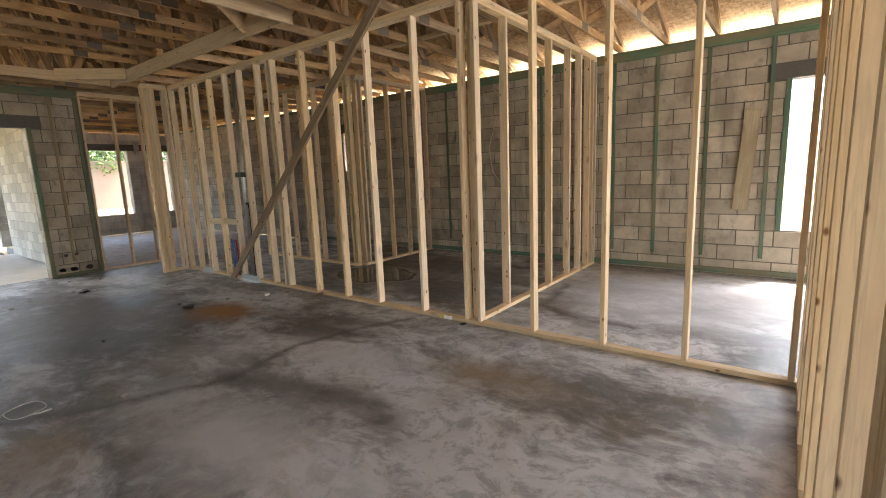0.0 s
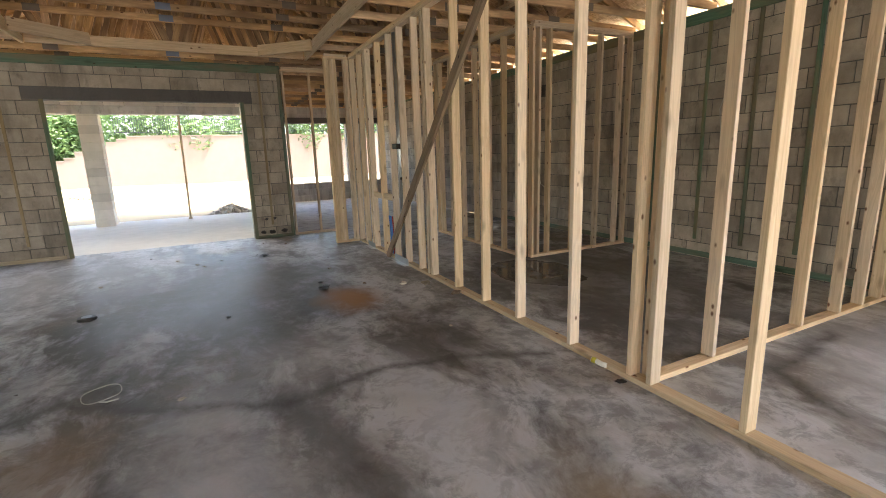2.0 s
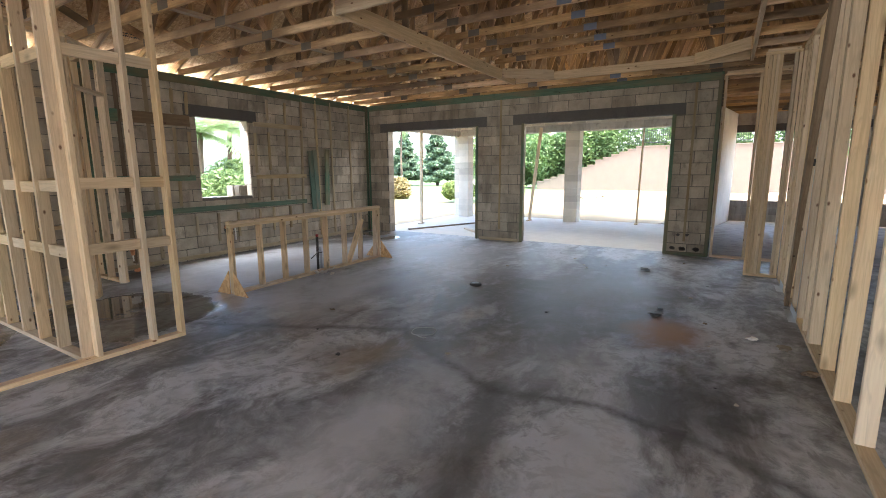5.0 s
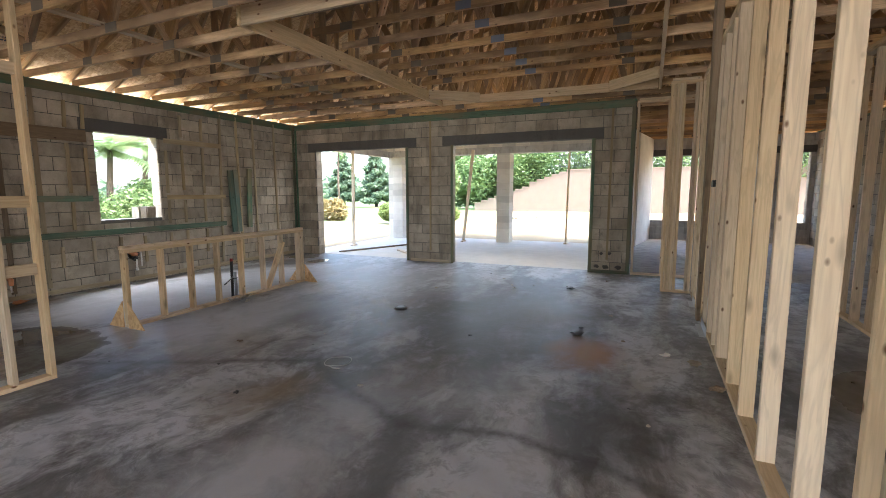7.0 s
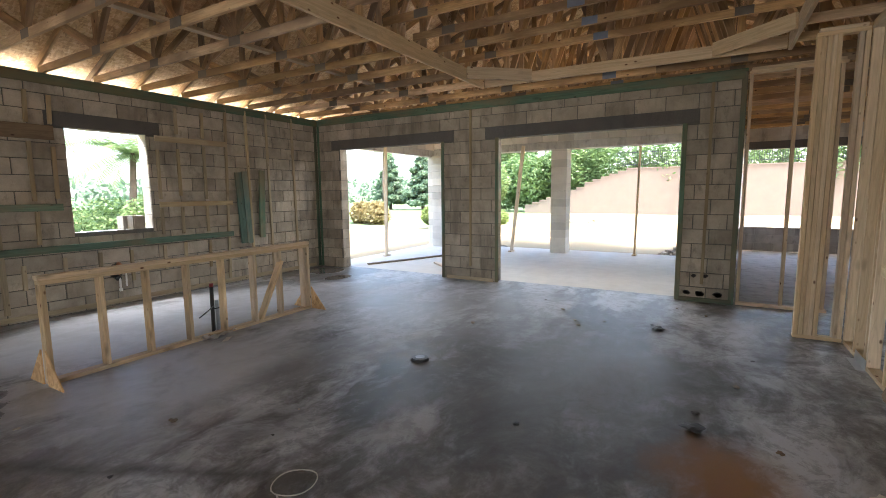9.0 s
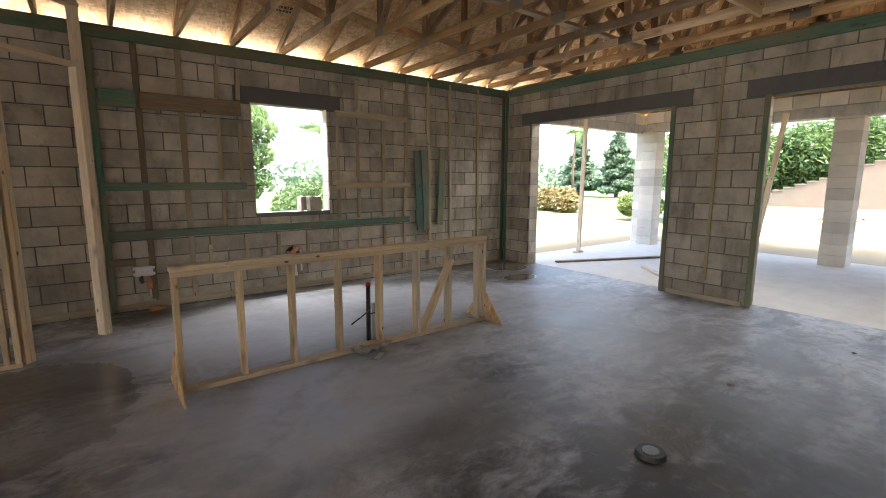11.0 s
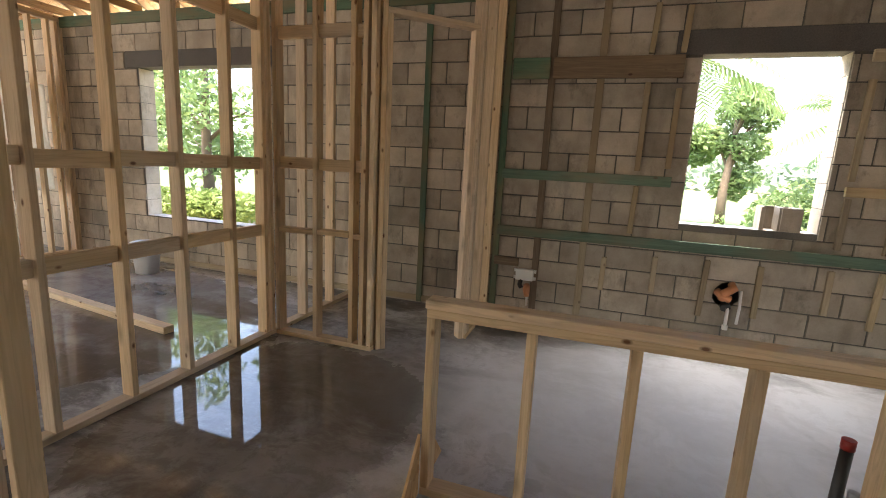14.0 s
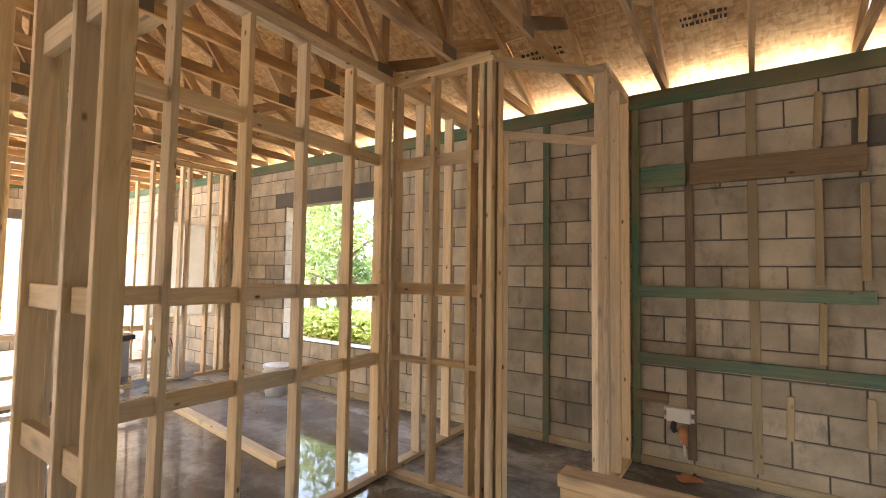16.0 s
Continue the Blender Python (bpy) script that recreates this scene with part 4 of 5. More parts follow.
def pipe_stub(x, z):
    th = tagged(empty("pipe_stub_out", pose(x, YS + 0.015, z)), "copper coloured pipe stub-out in a chipped wall recess", "plumbing")
    bm = bmesh.new()
    r0 = random.Random(8)
    vs = [bm.verts.new((math.cos(a) * r0.uniform(0.09, 0.13), 0.012, math.sin(a) * r0.uniform(0.09, 0.13))) for a in [k * math.pi / 8 for k in range(16)]]
    bm.faces.new(vs[::-1])
    bmesh.ops.solidify(bm, geom=bm.faces[:], thickness=0.01)
    part("recess", bm, M_MORTAR, th, "dark chipped hole in the block")
    part("elbow", tube_bm([(-0.03, 0.01, 0.09), (-0.04, 0.06, 0.07), (0.03, 0.075, 0.02), (0.04, 0.05, -0.04)], [0.032, 0.036, 0.036, 0.03], 9), M_COPPER, th)
    part("elbow", tube_bm([(0.07, 0.02, 0.02), (0.05, 0.07, 0.0), (-0.02, 0.07, -0.03)], 0.034, 9), M_COPPER, th)
    part("drain_cap", tube_bm([(0.0, 0.02, -0.09), (0.0, 0.06, -0.11)], 0.04, 10), M_BLACK, th)
    part("pipe", tube_bm([(-0.10, 0.04, 0.05), (-0.105, 0.05, -0.1), (-0.10, 0.05, -0.24)], 0.012, 7), M_PVC, th, "white supply pipe")
    part("pipe", tube_bm([(-0.02, 0.05, -0.10), (-0.02, 0.05, -0.26)], 0.014, 7), M_PVC, th, "white supply pipe")
    part("cap", tube_bm([(-0.02, 0.05, -0.26), (-0.02, 0.05, -0.30)], 0.024, 8), M_PVC, th)
    return th


pipe_stub(-5.74, 0.50)


def sill_block():
    th = tagged(empty("concrete_block", pose(-6.04, YS - 0.08, 1.075, 0, 0, -3)), "loose grey hollow concrete block standing on the window sill", "concrete block")
    for nm, a in (("end", (-0.14, -0.1, 0, -0.11, 0.1, 0.19)), ("end", (0.11, -0.1, 0, 0.14, 0.1, 0.19)), ("web", (-0.015, -0.1, 0, 0.015, 0.1, 0.19)),
                  ("face", (-0.11, -0.1, 0, -0.015, -0.07, 0.19)), ("face", (0.015, -0.1, 0, 0.11, -0.07, 0.19)), ("face", (-0.11, 0.07, 0, -0.015, 0.1, 0.19))):
        part(nm, box_bm(*a), M_BLOCK, th)
    part("cover", box_bm(-0.14, 0.102, 0.0, 0.0, 0.118, 0.19), M_BLOCK, th)


sill_block()
sl = new("window_sill_1", link_mesh("window_sill_1", box_bm(-6.35, YS - 0.2, 1.03, -5.26, YS - 0.001, 1.072, bev=0.004), M_PALE))
tagged(sl, "pale precast window sill", "window sill", kind="structure")
sl2 = new("window_sill_2", link_mesh("window_sill_2", box_bm(-1.0, YS - 0.2, 0.58, 0.98, YS - 0.001, 0.622, bev=0.004), M_PALE))
tagged(sl2, "pale precast window sill", "window sill", kind="structure")


def standpipe():
    th = tagged(empty("floor_pipes", pose(-5.60, -2.42, 0)), "dark plumbing pipe and grey conduit rising from the slab", "pipe")
    part("pipe", tube_bm([(0, 0, 0), (0, 0.01, 0.52)], 0.021, 10), M_BLACK, th, "dark brown drain pipe")
    part("cap", tube_bm([(0, 0.01, 0.52), (0, 0.01, 0.56)], 0.023, 10), M_RED, th, "dark red cap")
    part("conduit", tube_bm([(-0.05, 0.02, 0), (-0.045, 0.02, 0.36)], 0.019, 9), M_PVCGREY, th)
    part("strap", tube_bm([(0.03, 0.03, 0.27), (-0.05, 0.05, 0.27), (-0.08, 0.02, 0.27)], 0.006, 5), M_BLACK, th)
    part("rod", tube_bm([(0.0, 0.03, 0.30), (0.12, 0.08, 0.26), (0.22, 0.1, 0.22)], 0.007, 5), M_BLACK, th, "bent steel rod")


standpipe()


def paper(x, y, w, h, rot, mat, lift, label):
    bm = bmesh.new()
    r0 = random.Random(int(w * 1000))
    n = 6
    g = [[bm.verts.new((w * (i / n - 0.5), h * (j / n - 0.5), 0.004 + abs(noise.noise((i * 0.5 + w * 9, j * 0.5, 0))) * lift + lift * 0.5 * (j / n) ** 2)) for j in range(n + 1)] for i in range(n + 1)]
    for i in range(n):
        for j in range(n):
            bm.faces.new((g[i][j], g[i + 1][j], g[i + 1][j + 1], g[i][j + 1])).smooth = True
    bmesh.ops.solidify(bm, geom=bm.faces[:], thickness=0.002)
    ob = new("paper_sheet", link_mesh("paper_sheet", bm, mat))
    ob.matrix_basis = pose(x, y, 0.002, 0, 0, rot)
    return tagged(ob, label, "paper")


paper(-5.49, -2.17, 0.34, 0.24, 20, M_PAPER, 0.07, "crumpled pale cardboard sheet beside the half wall")
paper(-5.47, -1.99, 0.16, 0.06, 40, M_PAPER, 0.01, "torn scrap of paper on the slab")


def drain():
    th = tagged(empty("floor_drain", pose(-5.98, 0.165, 0)), "black round floor drain cap in the slab", "drain")
    bm = bmesh.new()
    bmesh.ops.create_cone(bm, cap_ends=True, segments=24, radius1=0.085, radius2=0.075, depth=0.024, matrix=Matrix.Translation((0, 0, 0.012)))
    part("ring", bm, M_BLACK, th)
    part("plate", tube_bm([(0, 0, 0.024), (0, 0, 0.029)], 0.045, 16), M_PVCGREY, th, "worn grey plate")


drain()
loop = [(0.12 * math.cos(a), 0.12 * math.sin(a) * (1 + 0.1 * math.cos(2 * a)), 0.008 + 0.006 * math.sin(3 * a)) for a in [k * 2 * math.pi / 28 for k in range(30)]]
wl = tagged(empty("wire_loop", pose(-4.09, 0.59, 0)), "loose loop of cream cable lying on the slab", "cable")
part("loop", tube_bm(loop, 0.0035, 6), M_WIRE, wl)
part("end", tube_bm([(0.12, 0.0, 0.008), (0.15, 0.05, 0.01), (0.13, 0.11, 0.006)], 0.005, 6), M_WIRE, wl)


def rubble(name, x, y, size, seed, mat, label, cat="debris"):
    bm = bmesh.new()
    bmesh.ops.create_icosphere(bm, subdivisions=2, radius=size)
    r0 = random.Random(seed)
    off = r0.uniform(0, 50)
    for v in bm.verts:
        k = 1 + 0.9 * noise.noise(v.co * (2.2 / size) + Vector((off, 0, 0)))
        v.co = Vector((v.co.x * 1.3 * k, v.co.y * k, v.co.z * 0.4 * k))
    lo = min(v.co.z for v in bm.verts)
    for v in bm.verts:
        v.co.z -= lo
    ob = new(name, link_mesh(name, bm, mat))
    ob.matrix_basis = pose(x, y, 0, 0, 0, r0.uniform(0, 360))
    return tagged(ob, label, cat)


rubble("plastic_bag", -5.41, 3.27, 0.035, 1, M_PAPER, "crumpled clear plastic scrap on the slab")
rubble("mortar_lump", -5.27, 3.49, 0.05, 2, M_BLOCK, "small lump of mortar on the slab")
rubble("dark_rag", -2.52, 3.60, 0.025, 4, M_BLACK, "small dark scrap against the bottom plate")
rubble("dark_scrap", -5.75, 2.43, 0.05, 5, M_BLACK, "flat dark scrap beside the rust stain")
rubble("dark_scrap", -4.74, 3.60, 0.045, 6, M_OLD, "brown splinter by the bottom plate")
rubble("dark_scrap", -8.02, 2.01, 0.045, 7, M_BLACK, "small dark scrap on the slab")
rubble("mortar_lump", -4.10, -4.72, 0.06, 8, M_COPPER, "orange lump of debris at the wall foot")


def crushed_bottle(x, y, z, rot):
    th = tagged(empty("plastic_bottle", pose(x, y, z, 0, 0, rot)), "crushed clear plastic bottle with a yellow label on the bottom plate", "bottle")
    part("body", tube_bm([(-0.05, 0, 0.024), (-0.02, 0.006, 0.022), (0.045, -0.004, 0.018), (0.075, 0, 0.02)], 0.018, 9), M_PVC, th, "clear crumpled plastic")
    part("label", tube_bm([(-0.045, 0.001, 0.024), (-0.015, 0.006, 0.022)], 0.0215, 9), M_YELLOW, th, "bright yellow paper band")
    part("neck", tube_bm([(0.075, 0, 0.02), (0.10, 0.004, 0.02)], 0.009, 8), M_PVC, th)
    part("cap", tube_bm([(0.10, 0.004, 0.02), (0.115, 0.006, 0.02)], 0.012, 8), M_PVC, th)


crushed_bottle(-2.78, 3.66, 0.002, 12)


def gravel_heap(x, y, w, h, count, seed):
    r0 = random.Random(seed)
    bm = bmesh.new()
    for k in range(count):
        a, q = r0.uniform(0, 6.28), r0.random() ** 0.7
        p = (math.cos(a) * q * w, math.sin(a) * q * w * 0.6, h * (1 - q) * r0.uniform(0.6, 1.0))
        bmesh.ops.create_cube(bm, size=r0.uniform(0.05, 0.16), matrix=Matrix.Translation(p) @ Euler((r0.random() * 3, r0.random() * 3, 0)).to_matrix().to_4x4() @ Matrix.Diagonal((1, r0.uniform(0.5, 1.3), 0.6, 1)))
    ob = new("rubble_heap", link_mesh("rubble_heap", bm, M_BLOCK))
    ob.matrix_basis = pose(x, y, -0.24)
    tagged(ob, "loose heap of grey rubble on the sand", "rubble", kind="stuff")


gravel_heap(-16.3, 1.9, 1.1, 0.35, 160, 5)
gravel_heap(-15.6, -3.4, 0.8, 0.12, 70, 6)
gravel_heap(-30, -4.0, 2.6, 0.2, 90, 7)
_q = random.Random(17)
for k in range(26):
    px, py = _q.uniform(-9.3, -3.0), _q.uniform(-1.6, 3.4)
    rubble("wood_chip", px, py, _q.uniform(0.008, 0.022), 40 + k, _q.choice([M_OLD, M_BLACK, M_BLOCK]), "tiny chip of building debris on the slab", "debris")

# ---------------------------------------------------------------- room beyond the pantry
tagged(board("loose_plank", None, (-1.41, -3.13, 0.03), (1.3, -3.47, 0.03), 0.089, 0.06, (0, 1, 0)), "pale timber plank lying in the puddle", "plank")


def bucket(x, y):
    th = tagged(empty("bucket", pose(x, y, 0)), "white plastic bucket standing on the wet slab", "bucket")
    bm = bmesh.new()
    prof = [(0.0, 0.004), (0.125, 0.0), (0.15, 0.34), (0.162, 0.345), (0.162, 0.375), (0.148, 0.375), (0.12, 0.02), (0.0, 0.02)]
    rings = [[bm.verts.new((max(r, 0.001) * math.cos(a), max(r, 0.001) * math.sin(a), z)) for a in [k * 2 * math.pi / 24 for k in range(24)]] for r, z in prof]
    for p, q in zip(rings, rings[1:]):
        for k in range(24):
            bm.faces.new((p[k], p[(k + 1) % 24], q[(k + 1) % 24], q[k])).smooth = True
    part("body", bm, M_PVC, th)
    part("rim_band", tube_bm([(0.158 * math.cos(a), 0.158 * math.sin(a), 0.30) for a in [k * 2 * math.pi / 24 for k in range(25)]], 0.006, 6), M_PVC, th)
    handle = part("handle", tube_bm([(0.165 * math.cos(a), 0.165 * math.sin(a), 0.33 - 0.13 * math.sin(a)) for a in [k * math.pi / 12 for k in range(13)]], 0.004, 5), M_STEEL, th, "thin steel handle")
    part("grip", tube_bm([(0.04, 0.16, 0.202), (-0.04, 0.16, 0.202)], 0.011, 8), M_PVC, handle)


bucket(0.47, -4.45)


def workbench():
    th = tagged(empty("storage_crate", pose(3.3, -3.3, 0)), "dark rough crate stacked with boards in the far room", "crate")
    part("body", box_bm(-0.35, -0.5, 0.0, 0.35, 0.5, 0.52, bev=0.01), M_PVCGREY, th)
    part("lid", box_bm(-0.4, -0.55, 0.53, 0.4, 0.55, 0.60, bev=0.01), M_BLACK, th, "black lid")
    for k, y in enumerate((-0.3, 0.1)):
        board("board", th, (-0.38, y, 0.62), (0.38, y + 0.05, 0.62), 0.12, 0.03, (0, 1, 0))


workbench()
R4 = framed_wall("stud_wall_utility_rear", 4.1, -1.4, 4.1, YS + 0.01, [0.02, 0.41, 0.82, 1.23, 1.64, 2.05, 2.46, 2.87, 3.28, 3.43], "pale stud wall behind the utility room", rows=[(0.55, 0, 3.5, True), (1.1, 2.0, 3.5, True)])


def plastic_sheet():
    bm = bmesh.new()
    n, m = 18, 22
    g = [[bm.verts.new((0.05 * noise.noise((i * 0.35, j * 0.2, 1)), -0.5 + i / n, 0.85 + 1.4 * j / m)) for j in range(m + 1)] for i in range(n + 1)]
    for i in range(n):
        for j in range(m):
            bm.faces.new((g[i][j], g[i + 1][j], g[i + 1][j + 1], g[i][j + 1])).smooth = True
    bmesh.ops.solidify(bm, geom=bm.faces[:], thickness=0.002)
    ob = new("plastic_sheet", link_mesh("plastic_sheet", bm, M_PVC))
    ob.matrix_basis = pose(2.62, -4.33, 0)
    tagged(ob, "crinkled translucent plastic sheet hung on studs", "plastic sheet")


plastic_sheet()


def pipe_bundle(x, y, cols, label):
    th = tagged(empty("water_pipes", pose(x, y, 0)), label, "pipe")
    for k, mt in enumerate(cols):
        part("pipe", tube_bm([(0.03 * k, 0.04 * k, 0), (0.03 * k, 0.04 * k + 0.01, 0.3), (0.05 * k, 0.07 * k, 0.55)], 0.011, 6), mt, th)


pipe_bundle(2.45, -4.3, (M_BLUE, M_PVC, M_RED, M_PVC), "thin blue, red and white water pipes rising from the slab")
for px, py in ((2.2, -3.62), (2.2, -4.25)):
    ob = new("steel_plate", link_mesh("steel_plate", box_bm(-0.012, -0.09, 0.0, 0.0, 0.09, 0.10, bev=0.001), M_STEEL))
    ob.matrix_basis = pose(px + 0.008, py, 0.003)
    tagged(ob, "pale steel protection plate on the bottom plate", "steel plate")


def coil(x, y):
    th = tagged(empty("tape_roll", pose(x, y, 0)), "white roll of tape lying on the slab", "tape roll")
    bm = bmesh.new()
    prof = [(0.05, 0.0), (0.11, 0.0), (0.11, 0.05), (0.05, 0.05)]
    rings = [[bm.verts.new((r * math.cos(a), r * math.sin(a), z)) for a in [k * 2 * math.pi / 20 for k in range(20)]] for r, z in prof]
    for p, q in zip(rings, rings[1:] + rings[:1]):
        for k in range(20):
            bm.faces.new((p[k], p[(k + 1) % 20], q[(k + 1) % 20], q[k])).smooth = True
    bmesh.ops.recalc_face_normals(bm, faces=bm.faces)
    part("roll", bm, M_PVC, th)


coil(2.0, -3.25)


def cable(points, label):
    th = tagged(empty("hanging_cable"), label, "cable")
    part("cable", tube_bm(points, 0.006, 6), M_WIRE, th)


cable([(-5.6, 5.6, 1.75), (-5.9, 5.62, 1.6), (-6.05, 5.66, 1.3), (-5.95, 5.68, 1.0), (-5.7, 5.65, 0.9)], "loose cream cable looped between closet studs")
cable([(-4.1, 7.05, 2.4), (-4.25, 7.04, 1.9), (-4.2, 7.05, 1.5), (-4.05, 7.04, 1.3)], "loose cream cable hung on the rear wall")

# plumbing and steel in the brace wall
def wall_plumbing():
    th = tagged(empty("wall_pipes", pose(-6.5, YB, 0)), "grey conduit and pipes rising inside the stud wall", "pipe")
    part("pipe", tube_bm([(0.05, 0.0, 0.0), (0.05, 0.0, 3.0)], 0.03, 9), M_STEEL, th, "grey vent pipe")
    part("pipe", tube_bm([(0.14, 0.0, 0.0), (0.14, 0.0, 1.1)], 0.02, 8), M_BLACK, th, "black pipe")
    part("elbow", tube_bm([(0.14, 0.0, 1.1), (0.13, 0.0, 1.16), (0.05, 0.0, 1.16)], 0.024, 8), M_BLACK, th)
    part("clamp", box_bm(-0.06, -0.06, 1.55, 0.1, 0.06, 1.62, bev=0.004), M_BLACK, th)
    for k, mt in enumerate((M_RED, M_BLUE, M_BLUE)):
        part("pipe", tube_bm([(-0.35 - 0.06 * k, 0, 0), (-0.35 - 0.06 * k, 0.01, 0.35), (-0.36 - 0.06 * k, 0, 0.6)], 0.012, 6), mt, th)


wall_plumbing()
for px, w in ((-6.45, 0.5), (-7.75, 0.35)):
    ob = new("steel_plate", link_mesh("steel_plate", box_bm(-w / 2, -0.052, 0.0, w / 2, -0.049, 0.09, bev=0.0005), M_STEEL))
    ob.matrix_basis = pose(px, YB - 0.0, 0.0)
    tagged(ob, "pale galvanised protection plate on the bottom plate", "steel plate")
    part("flange", box_bm(-w / 2, -0.11, 0.0, w / 2, -0.052, 0.003), M_STEEL, ob)

# ---------------------------------------------------------------- patio
tagged(board("loose_plank", None, (-10.45, -4.15, -0.012), (-14.2, -2.6, -0.012), 0.10, 0.03, (0, 1, 0), M_OLD), "long brown plank lying on the patio slab", "plank")
tagged(board("loose_plank", None, (-11.3, -2.9, -0.01), (-10.5, -1.95, -0.01), 0.09, 0.038, (0, 1, 0)), "short pale plank lying on the patio slab", "plank")


# columns take the whitened concrete too, with daylight in its colour
def column(x, y, w=0.4):
    th = tagged(empty("patio_column", pose(x, y, 0)), "square block column at the patio edge, whitened as if daylit", "column", "patio columns")
    for k in range(14):
        z = -0.03 + k * 0.2
        a, b = (w / 2, w / 2)
        part("block", box_bm(-a, -b, z, a, b, z + 0.196 if k < 13 else 2.618, bev=0.004), M_DAYLIT, th)
    return th


column(-14.4, -0.96)
column(-14.7, -4.88)
column(-14.35, -4.55, 0.36)
def patio_beam(name, x0, x1, y0, y1):
    """A grey precast lintel with one course of blocks, whitened as if daylit, on it, along the longer side."""
    th = tagged(new(name, link_mesh(name, box_bm(x0, y0, 2.62, x1, y1, 2.81, bev=0.006), M_PALE)), "grey precast lintel above the patio edge with blocks whitened as if daylit", "beam", kind="structure")
    along_y = y1 - y0 > x1 - x0
    a, end = (y0, y1) if along_y else (x0, x1)
    while a < end - 0.05:
        b = min(a + 0.4064, end)
        d = (x0 + 0.003, a + 0.004, x1 - 0.003, b - 0.004) if along_y else (a + 0.004, y0 + 0.003, b - 0.004, y1 - 0.003)
        part("block", box_bm(d[0], d[1], 2.816, d[2], d[3], 3.05, bev=0.004), M_DAYLIT, th)
        a = b


patio_beam("patio_beam", -14.6, -14.2, -4.66, 2.44)
patio_beam("patio_beam_south", -14.9, XW - 0.2, -5.08, -4.88)


def shore(x, y, dx, dy, w=0.089):
    th = tagged(empty("shore_post", pose(x, y, -0.03)), "slender pale wooden shoring post on the patio", "shoring post", "patio shoring posts")
    board("post", th, (0, 0, 0), (dx, dy, 2.76), w, 0.038, (0, 1, 0))
    board("foot", th, (-0.12, 0, 0.019), (0.12, 0, 0.019), 0.089, 0.038, (0, 1, 0))


shore(-11.8, -4.66, 0.0, 0.05)
shore(-14.55, 0.85, 0.0, 0.05, 0.05)
shore(-14.0, -2.15, 0.1, 0.35)

# ---------------------------------------------------------------- outside
def site_wall():
    th = tagged(empty("site_wall"), "long beige retaining wall with a stepped top", "retaining wall")
    k = 0
    y = -11.4
    while y < 70:
        w = 0.62 if y < -3.4 else 1.5
        h = 0.4 + min(max((y + 11.4) / 8.4, 0), 1) * 2.9
        h = round(h / 0.2) * 0.2
        panel = part("panel", box_bm(-40.3, y, -0.5, -40, y + w, h), M_STUCCO, th)
        part("cap", box_bm(-40.35, y, h, -39.95, y + w, h + 0.08), M_STUCCO, panel)
        y += w
    return th


site_wall()


def metal_fence():
    th = tagged(empty("metal_fence"), "dark metal picket fence on top of the retaining wall", "fence")
    bar = link_mesh("picket", box_bm(-0.012, -0.012, 0, 0.012, 0.012, 1.15), M_BLACK)
    for k in range(170):
        ob = new("picket", bar)
        ob.matrix_basis = pose(-40.15, -4.0 + k * 0.14, 3.38)
        ob.parent = th
    for z in (3.5, 4.4):
        part("rail", box_bm(-40.17, -4.05, z, -40.13, 20.0, z + 0.04), M_BLACK, th)


metal_fence()


def leaves_bm(blobs, count, size, seed):
    """Small pointed leaves scattered through ellipsoids (x, y, z, rx, ry, rz)."""
    r = random.Random(seed)
    vol = [b[3] * b[4] * b[5] for b in blobs]
    verts, faces = [], []
    for _ in range(count):
        b = r.choices(blobs, vol)[0]
        d = Vector((r.gauss(0, 1), r.gauss(0, 1), r.gauss(0, 1))).normalized() * (r.random() ** 0.22)
        p = Vector((b[0] + d.x * b[3], b[1] + d.y * b[4], b[2] + d.z * b[5]))
        u = Vector((r.gauss(0, 1), r.gauss(0, 1), r.gauss(0, 0.7))).normalized()
        v = u.orthogonal().normalized()
        v = (v * math.cos(a := r.uniform(0, 6.28)) + u.cross(v) * math.sin(a))
        s = size * r.uniform(0.6, 1.5)
        i = len(verts)
        verts += [p - u * s, p + v * s * 0.4, p + u * s, p - v * s * 0.4]
        faces.append((i, i + 1, i + 2, i + 3))
    return verts, faces


def foliage(name, parent, blobs, count, size, seed, mat, label=""):
    me = bpy.data.meshes.new(name)
    me.from_pydata(*[leaves_bm(blobs, count, size, seed)[0], [], leaves_bm(blobs, count, size, seed)[1]])
    me.materials.append(mat)
    ob = new(name, me)
    ob.parent = parent
    return tagged(ob, label)


def shrub(x, y, z, blobs, count, size, seed, mat, name, label, cat):
    th = tagged(empty(name, pose(x, y, z)), label, cat)
    r = random.Random(seed)
    for k in range(3):
        b = r.choice(blobs)
        part("stem", tube_bm([(r.uniform(-0.2, 0.2), r.uniform(-0.2, 0.2), -0.2), (b[0] * 0.6, b[1] * 0.6, b[2] * 0.7), (b[0], b[1], b[2] + b[5] * 0.5)], [0.06, 0.04, 0.015], 6), M_BARK, th)
    foliage("crown", th, blobs, count, size, seed, mat)
    return th


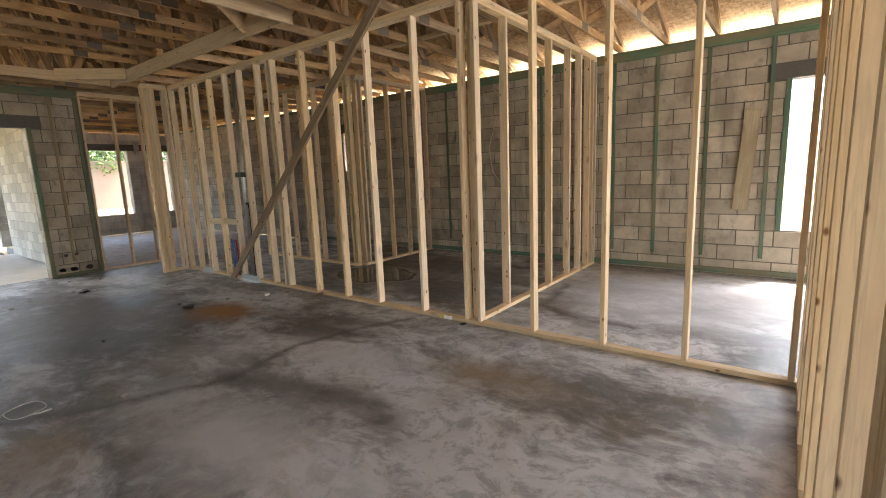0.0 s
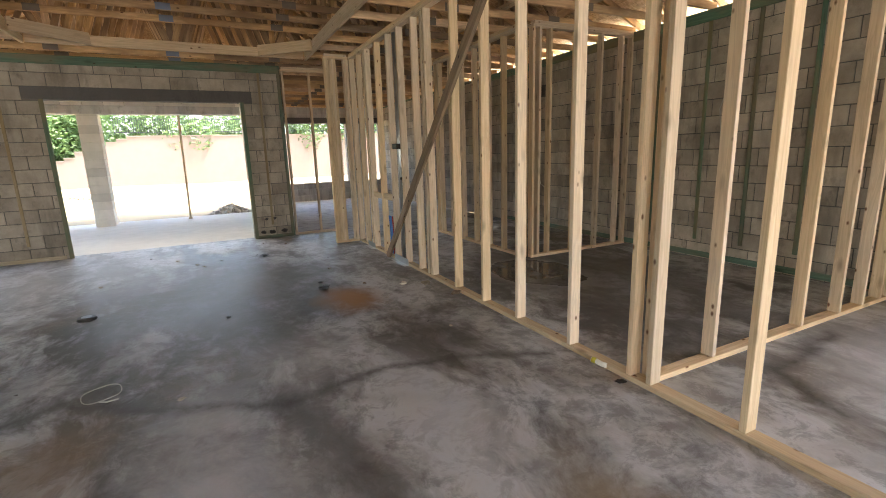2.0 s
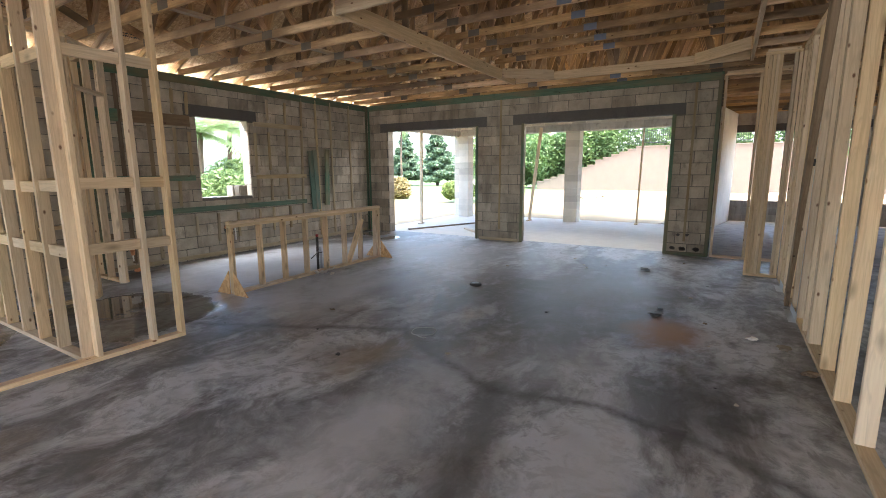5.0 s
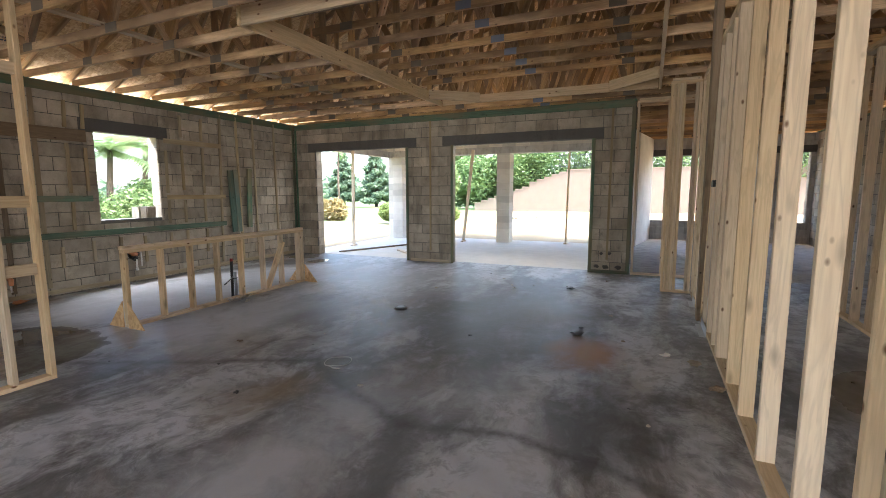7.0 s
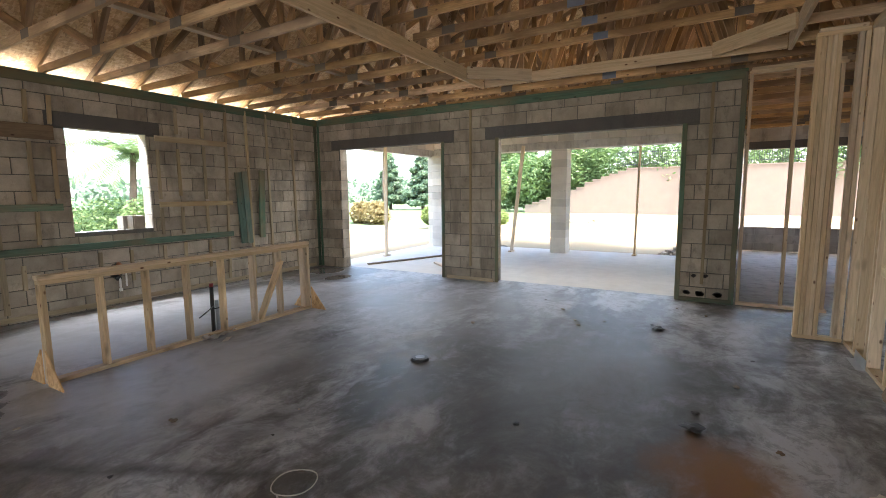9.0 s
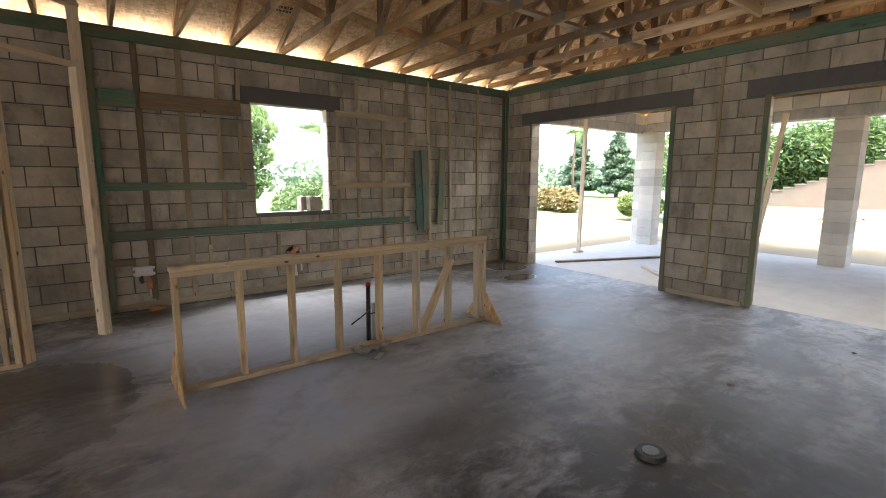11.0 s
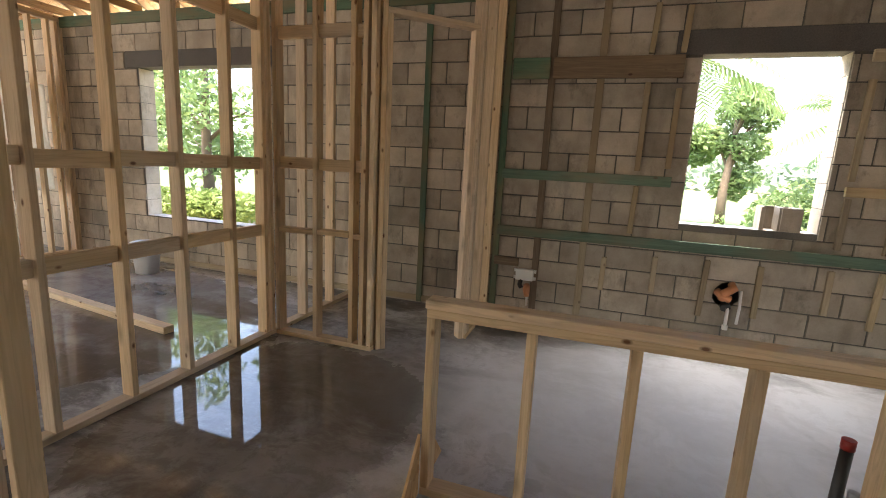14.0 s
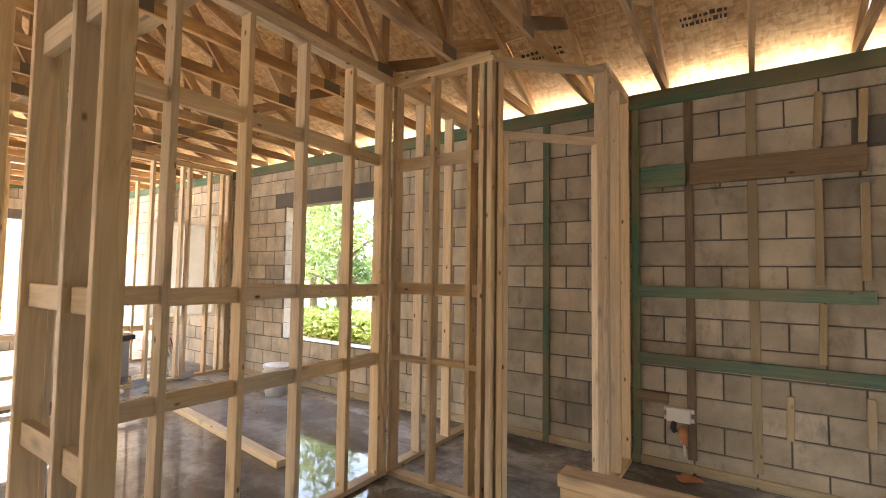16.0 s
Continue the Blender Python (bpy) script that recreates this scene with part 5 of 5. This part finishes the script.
def tree(x, y, h, r0, seed, mat, label, leaf=0.09, count=9000, z=-0.3, clear=0.35):
    th = tagged(empty("tree", pose(x, y, z)), label, "tree")
    r = random.Random(seed)
    trunk = part("trunk", tube_bm([(0, 0, 0), (0.05, 0.03, h * 0.3), (-0.05, 0.1, h * 0.6), (0, 0, h * 0.9)], [0.16, 0.13, 0.09, 0.03], 8), M_BARK, th)
    blobs = []
    for k in range(16):
        a, q = r.uniform(0, 6.28), r.uniform(0.2, 1) * r0
        zz = h * (clear + (0.95 - clear) * r.random())
        f = 1.0 - 0.55 * abs(zz / h - 0.62) / 0.38
        p = (math.cos(a) * q * f, math.sin(a) * q * f, zz)
        blobs.append((*p, r0 * 0.42 * f, r0 * 0.42 * f, h * 0.10))
        if k < 7:
            part("limb", tube_bm([(0, 0, zz * 0.7), (p[0] * 0.5, p[1] * 0.5, zz * 0.9), p], [0.06, 0.04, 0.015], 5), M_BARK, trunk)
    foliage("crown", th, blobs, count, leaf, seed, mat)
    return th


def conifer(x, y, h, r0, seed, label, mat=None, leaf=0.22):
    th = tagged(empty("conifer", pose(x, y, -0.3)), label, "tree")
    part("trunk", tube_bm([(0, 0, 0), (0, 0, h)], [0.2, 0.03], 7), M_BARK, th)
    r = random.Random(seed)
    blobs = []
    for k in range(34):
        f = k / 34
        a = k * 2.4
        q = r0 * (1 - f) * r.uniform(0.45, 0.75)
        blobs.append((math.cos(a) * q, math.sin(a) * q, h * (0.12 + 0.86 * f), r0 * 0.42 * (1.08 - f), r0 * 0.42 * (1.08 - f), h * 0.045))
    foliage("crown", th, blobs, 9000, leaf, seed, mat or M_FIR)
    return th


def palm(x, y, h, seed, label, span=2.6, z=-0.3):
    th = tagged(empty("palm_tree", pose(x, y, z)), label, "palm tree")
    part("trunk", tube_bm([(0, 0, 0), (0.1, 0, h * 0.5), (0, 0.05, h)], [0.12, 0.09, 0.075], 9), M_BARK, th)
    r = random.Random(seed)
    for k in range(24):
        a, lift = k * 2.399, r.uniform(-0.2, 1.0)
        verts, faces = [], []
        prev = Vector((0, 0, h))
        d = Vector((math.cos(a), math.sin(a), lift)).normalized()
        sidev = Vector((-math.sin(a), math.cos(a), 0))
        for s in range(30):
            f = s / 29
            q = Vector((0, 0, h)) + d * span * f + Vector((0, 0, -1.4 * f * f * span / 2.6))
            for sg in (1, -1):
                tip = q + sidev * sg * span * 0.24 * math.sin(math.pi * min(0.12 + f, 1)) + Vector((0, 0, -0.22)) + d * 0.2
                i = len(verts)
                verts += [prev.lerp(q, 0.25), q, tip]
                faces.append((i, i + 1, i + 2))
            prev = q
        me = bpy.data.meshes.new("frond")
        me.from_pydata(verts, [], faces)
        me.materials.append(M_LEAF2)
        ob = new("frond", me)
        ob.parent = th
    return th


_r = random.Random(3)
shrub(-42.5, 6, 0, [(_r.uniform(-1.5, 1.5), -24 + 1.6 * k, 3.3 + _r.uniform(-0.3, 0.5) - max(0, (8 - k)) * 0.15, 1.8, 1.6, 1.5 + _r.random()) for k in range(34)], 42000, 0.17, 11, M_LEAF, "hedge", "dense green hedge behind the retaining wall", "hedge")
shrub(-43, -9.6, -0.3, [(_r.uniform(-1, 1), -4.6 + 0.45 * k, 1.4 + 0.9 * (k % 3) + 0.1 * k + _r.uniform(-0.3, 0.3), 1.6, 1.4, 1.3) for k in range(18)], 18000, 0.17, 12, M_LEAF, "bush", "tall dense green bushes behind the stepped wall", "bush")
shrub(-26, -8.9, -0.3, [(0, 0.6 * k, 0.45, 0.6, 0.5, 0.45) for k in range(3)], 2500, 0.10, 13, M_LIME, "bush", "low lime green bush", "bush")
conifer(-44, -24.3, 7.4, 2.4, 21, "tall green conifer beyond the lawn")
conifer(-44, -28.6, 7.0, 2.1, 22, "green conifer beyond the lawn")
palm(-33, -21.0, 5.4, 23, "slender palm beyond the patio", 1.7)
palm(-9.15, -11.1, 3.0, 24, "palm with drooping fronds outside the small window", 2.2)
palm(-10.7, -11.9, 3.3, 25, "palm with drooping fronds outside the small window", 1.7)
palm(-5.7, -9.9, 3.9, 26, "tall palm with drooping fronds outside the small window", 2.3)
shrub(-9.4, -10.4, -0.3, [(_r.uniform(-1.5, 1.5), _r.uniform(-0.8, 0.8), 1.0 + _r.uniform(-0.4, 0.5), 0.9, 0.8, 0.95) for k in range(11)], 16000, 0.06, 27, M_LEAF2, "bush", "rounded clipped green bush outside the window", "bush")
tree(-52, -17, 8.5, 3.2, 36, M_LEAF2, "broad green tree beyond the lawn", 0.2, 8000)
tree(5.3, -10.2, 5.6, 2.7, 31, M_LEAF2, "leafy broad tree outside the far window", 0.10, 3600, clear=0.22)
tree(9.2, -12.5, 5.6, 2.4, 32, M_LEAF2, "leafy tree outside the far window", 0.10, 4200)
tree(-8.3, -17.2, 4.6, 1.7, 33, M_LEAF2, "upright leafy green tree beyond the small window", 0.10, 7000, clear=0.04)
shrub(-22.5, -7.3, -0.3, [(_r.uniform(-0.9, 0.9), _r.uniform(-1.0, 1.0), 2.2 + _r.uniform(-0.5, 0.9), 0.9, 0.9, 0.8) for k in range(9)], 12000, 0.09, 41, M_LEAF2, "bush", "large light green shrub with bare lower stems", "bush")
shrub(-22, -9.1, -0.3, [(0.1 * k, 0.5 * k - 0.5, 0.75, 0.6, 0.5, 0.5) for k in range(3)], 4000, 0.08, 42, M_LIME, "bush", "bright lime green bush by the sand", "bush")
for gx, gy in ((-24, -14.6), (-24.5, -16.2)):
    shrub(gx, gy, -0.3, [(0, 0, 0.6, 0.7, 0.7, 0.8)], 1800, 0.16, 43, M_DRY, "grass_tuft", "dry yellow ornamental grass tuft", "grass tuft")
for k, (gx, w) in enumerate(((-10.8, 1.4), (-8.9, 1.1), (4.0, 1.0), (6.8, 1.2))):
    shrub(gx, -13.0 if gx < 0 else -9.2, -0.3, [(_r.uniform(-w, w), _r.uniform(-0.5, 0.5), 0.8 if gx < 0 else 0.5, 0.7, 0.5, 0.75 if gx < 0 else 0.35) for q in range(6)], 4500, 0.08, 50 + k, M_LEAF if gx < 0 else M_LIME, "bush", "low green bush outside the window" if gx < 0 else "low yellow green bush outside the window", "bush")
woods = tagged(empty("far_woods"), "hazy distant line of trees", "woods", kind="stuff")
blobs = [(-75 + 4.0 * k, -62 + _r.uniform(-4, 4), 1.0 + _r.uniform(-0.5, 1.2), 3.5, 2.5, 2.4) for k in range(40)] + [(-78 + _r.uniform(-3, 3), -60 + 4.0 * k, 2.0, 3, 3.5, 3.0) for k in range(40)]
tagged(foliage("tree_mass", woods, blobs, 16000, 0.5, 61, M_FIR), kind="stuff")
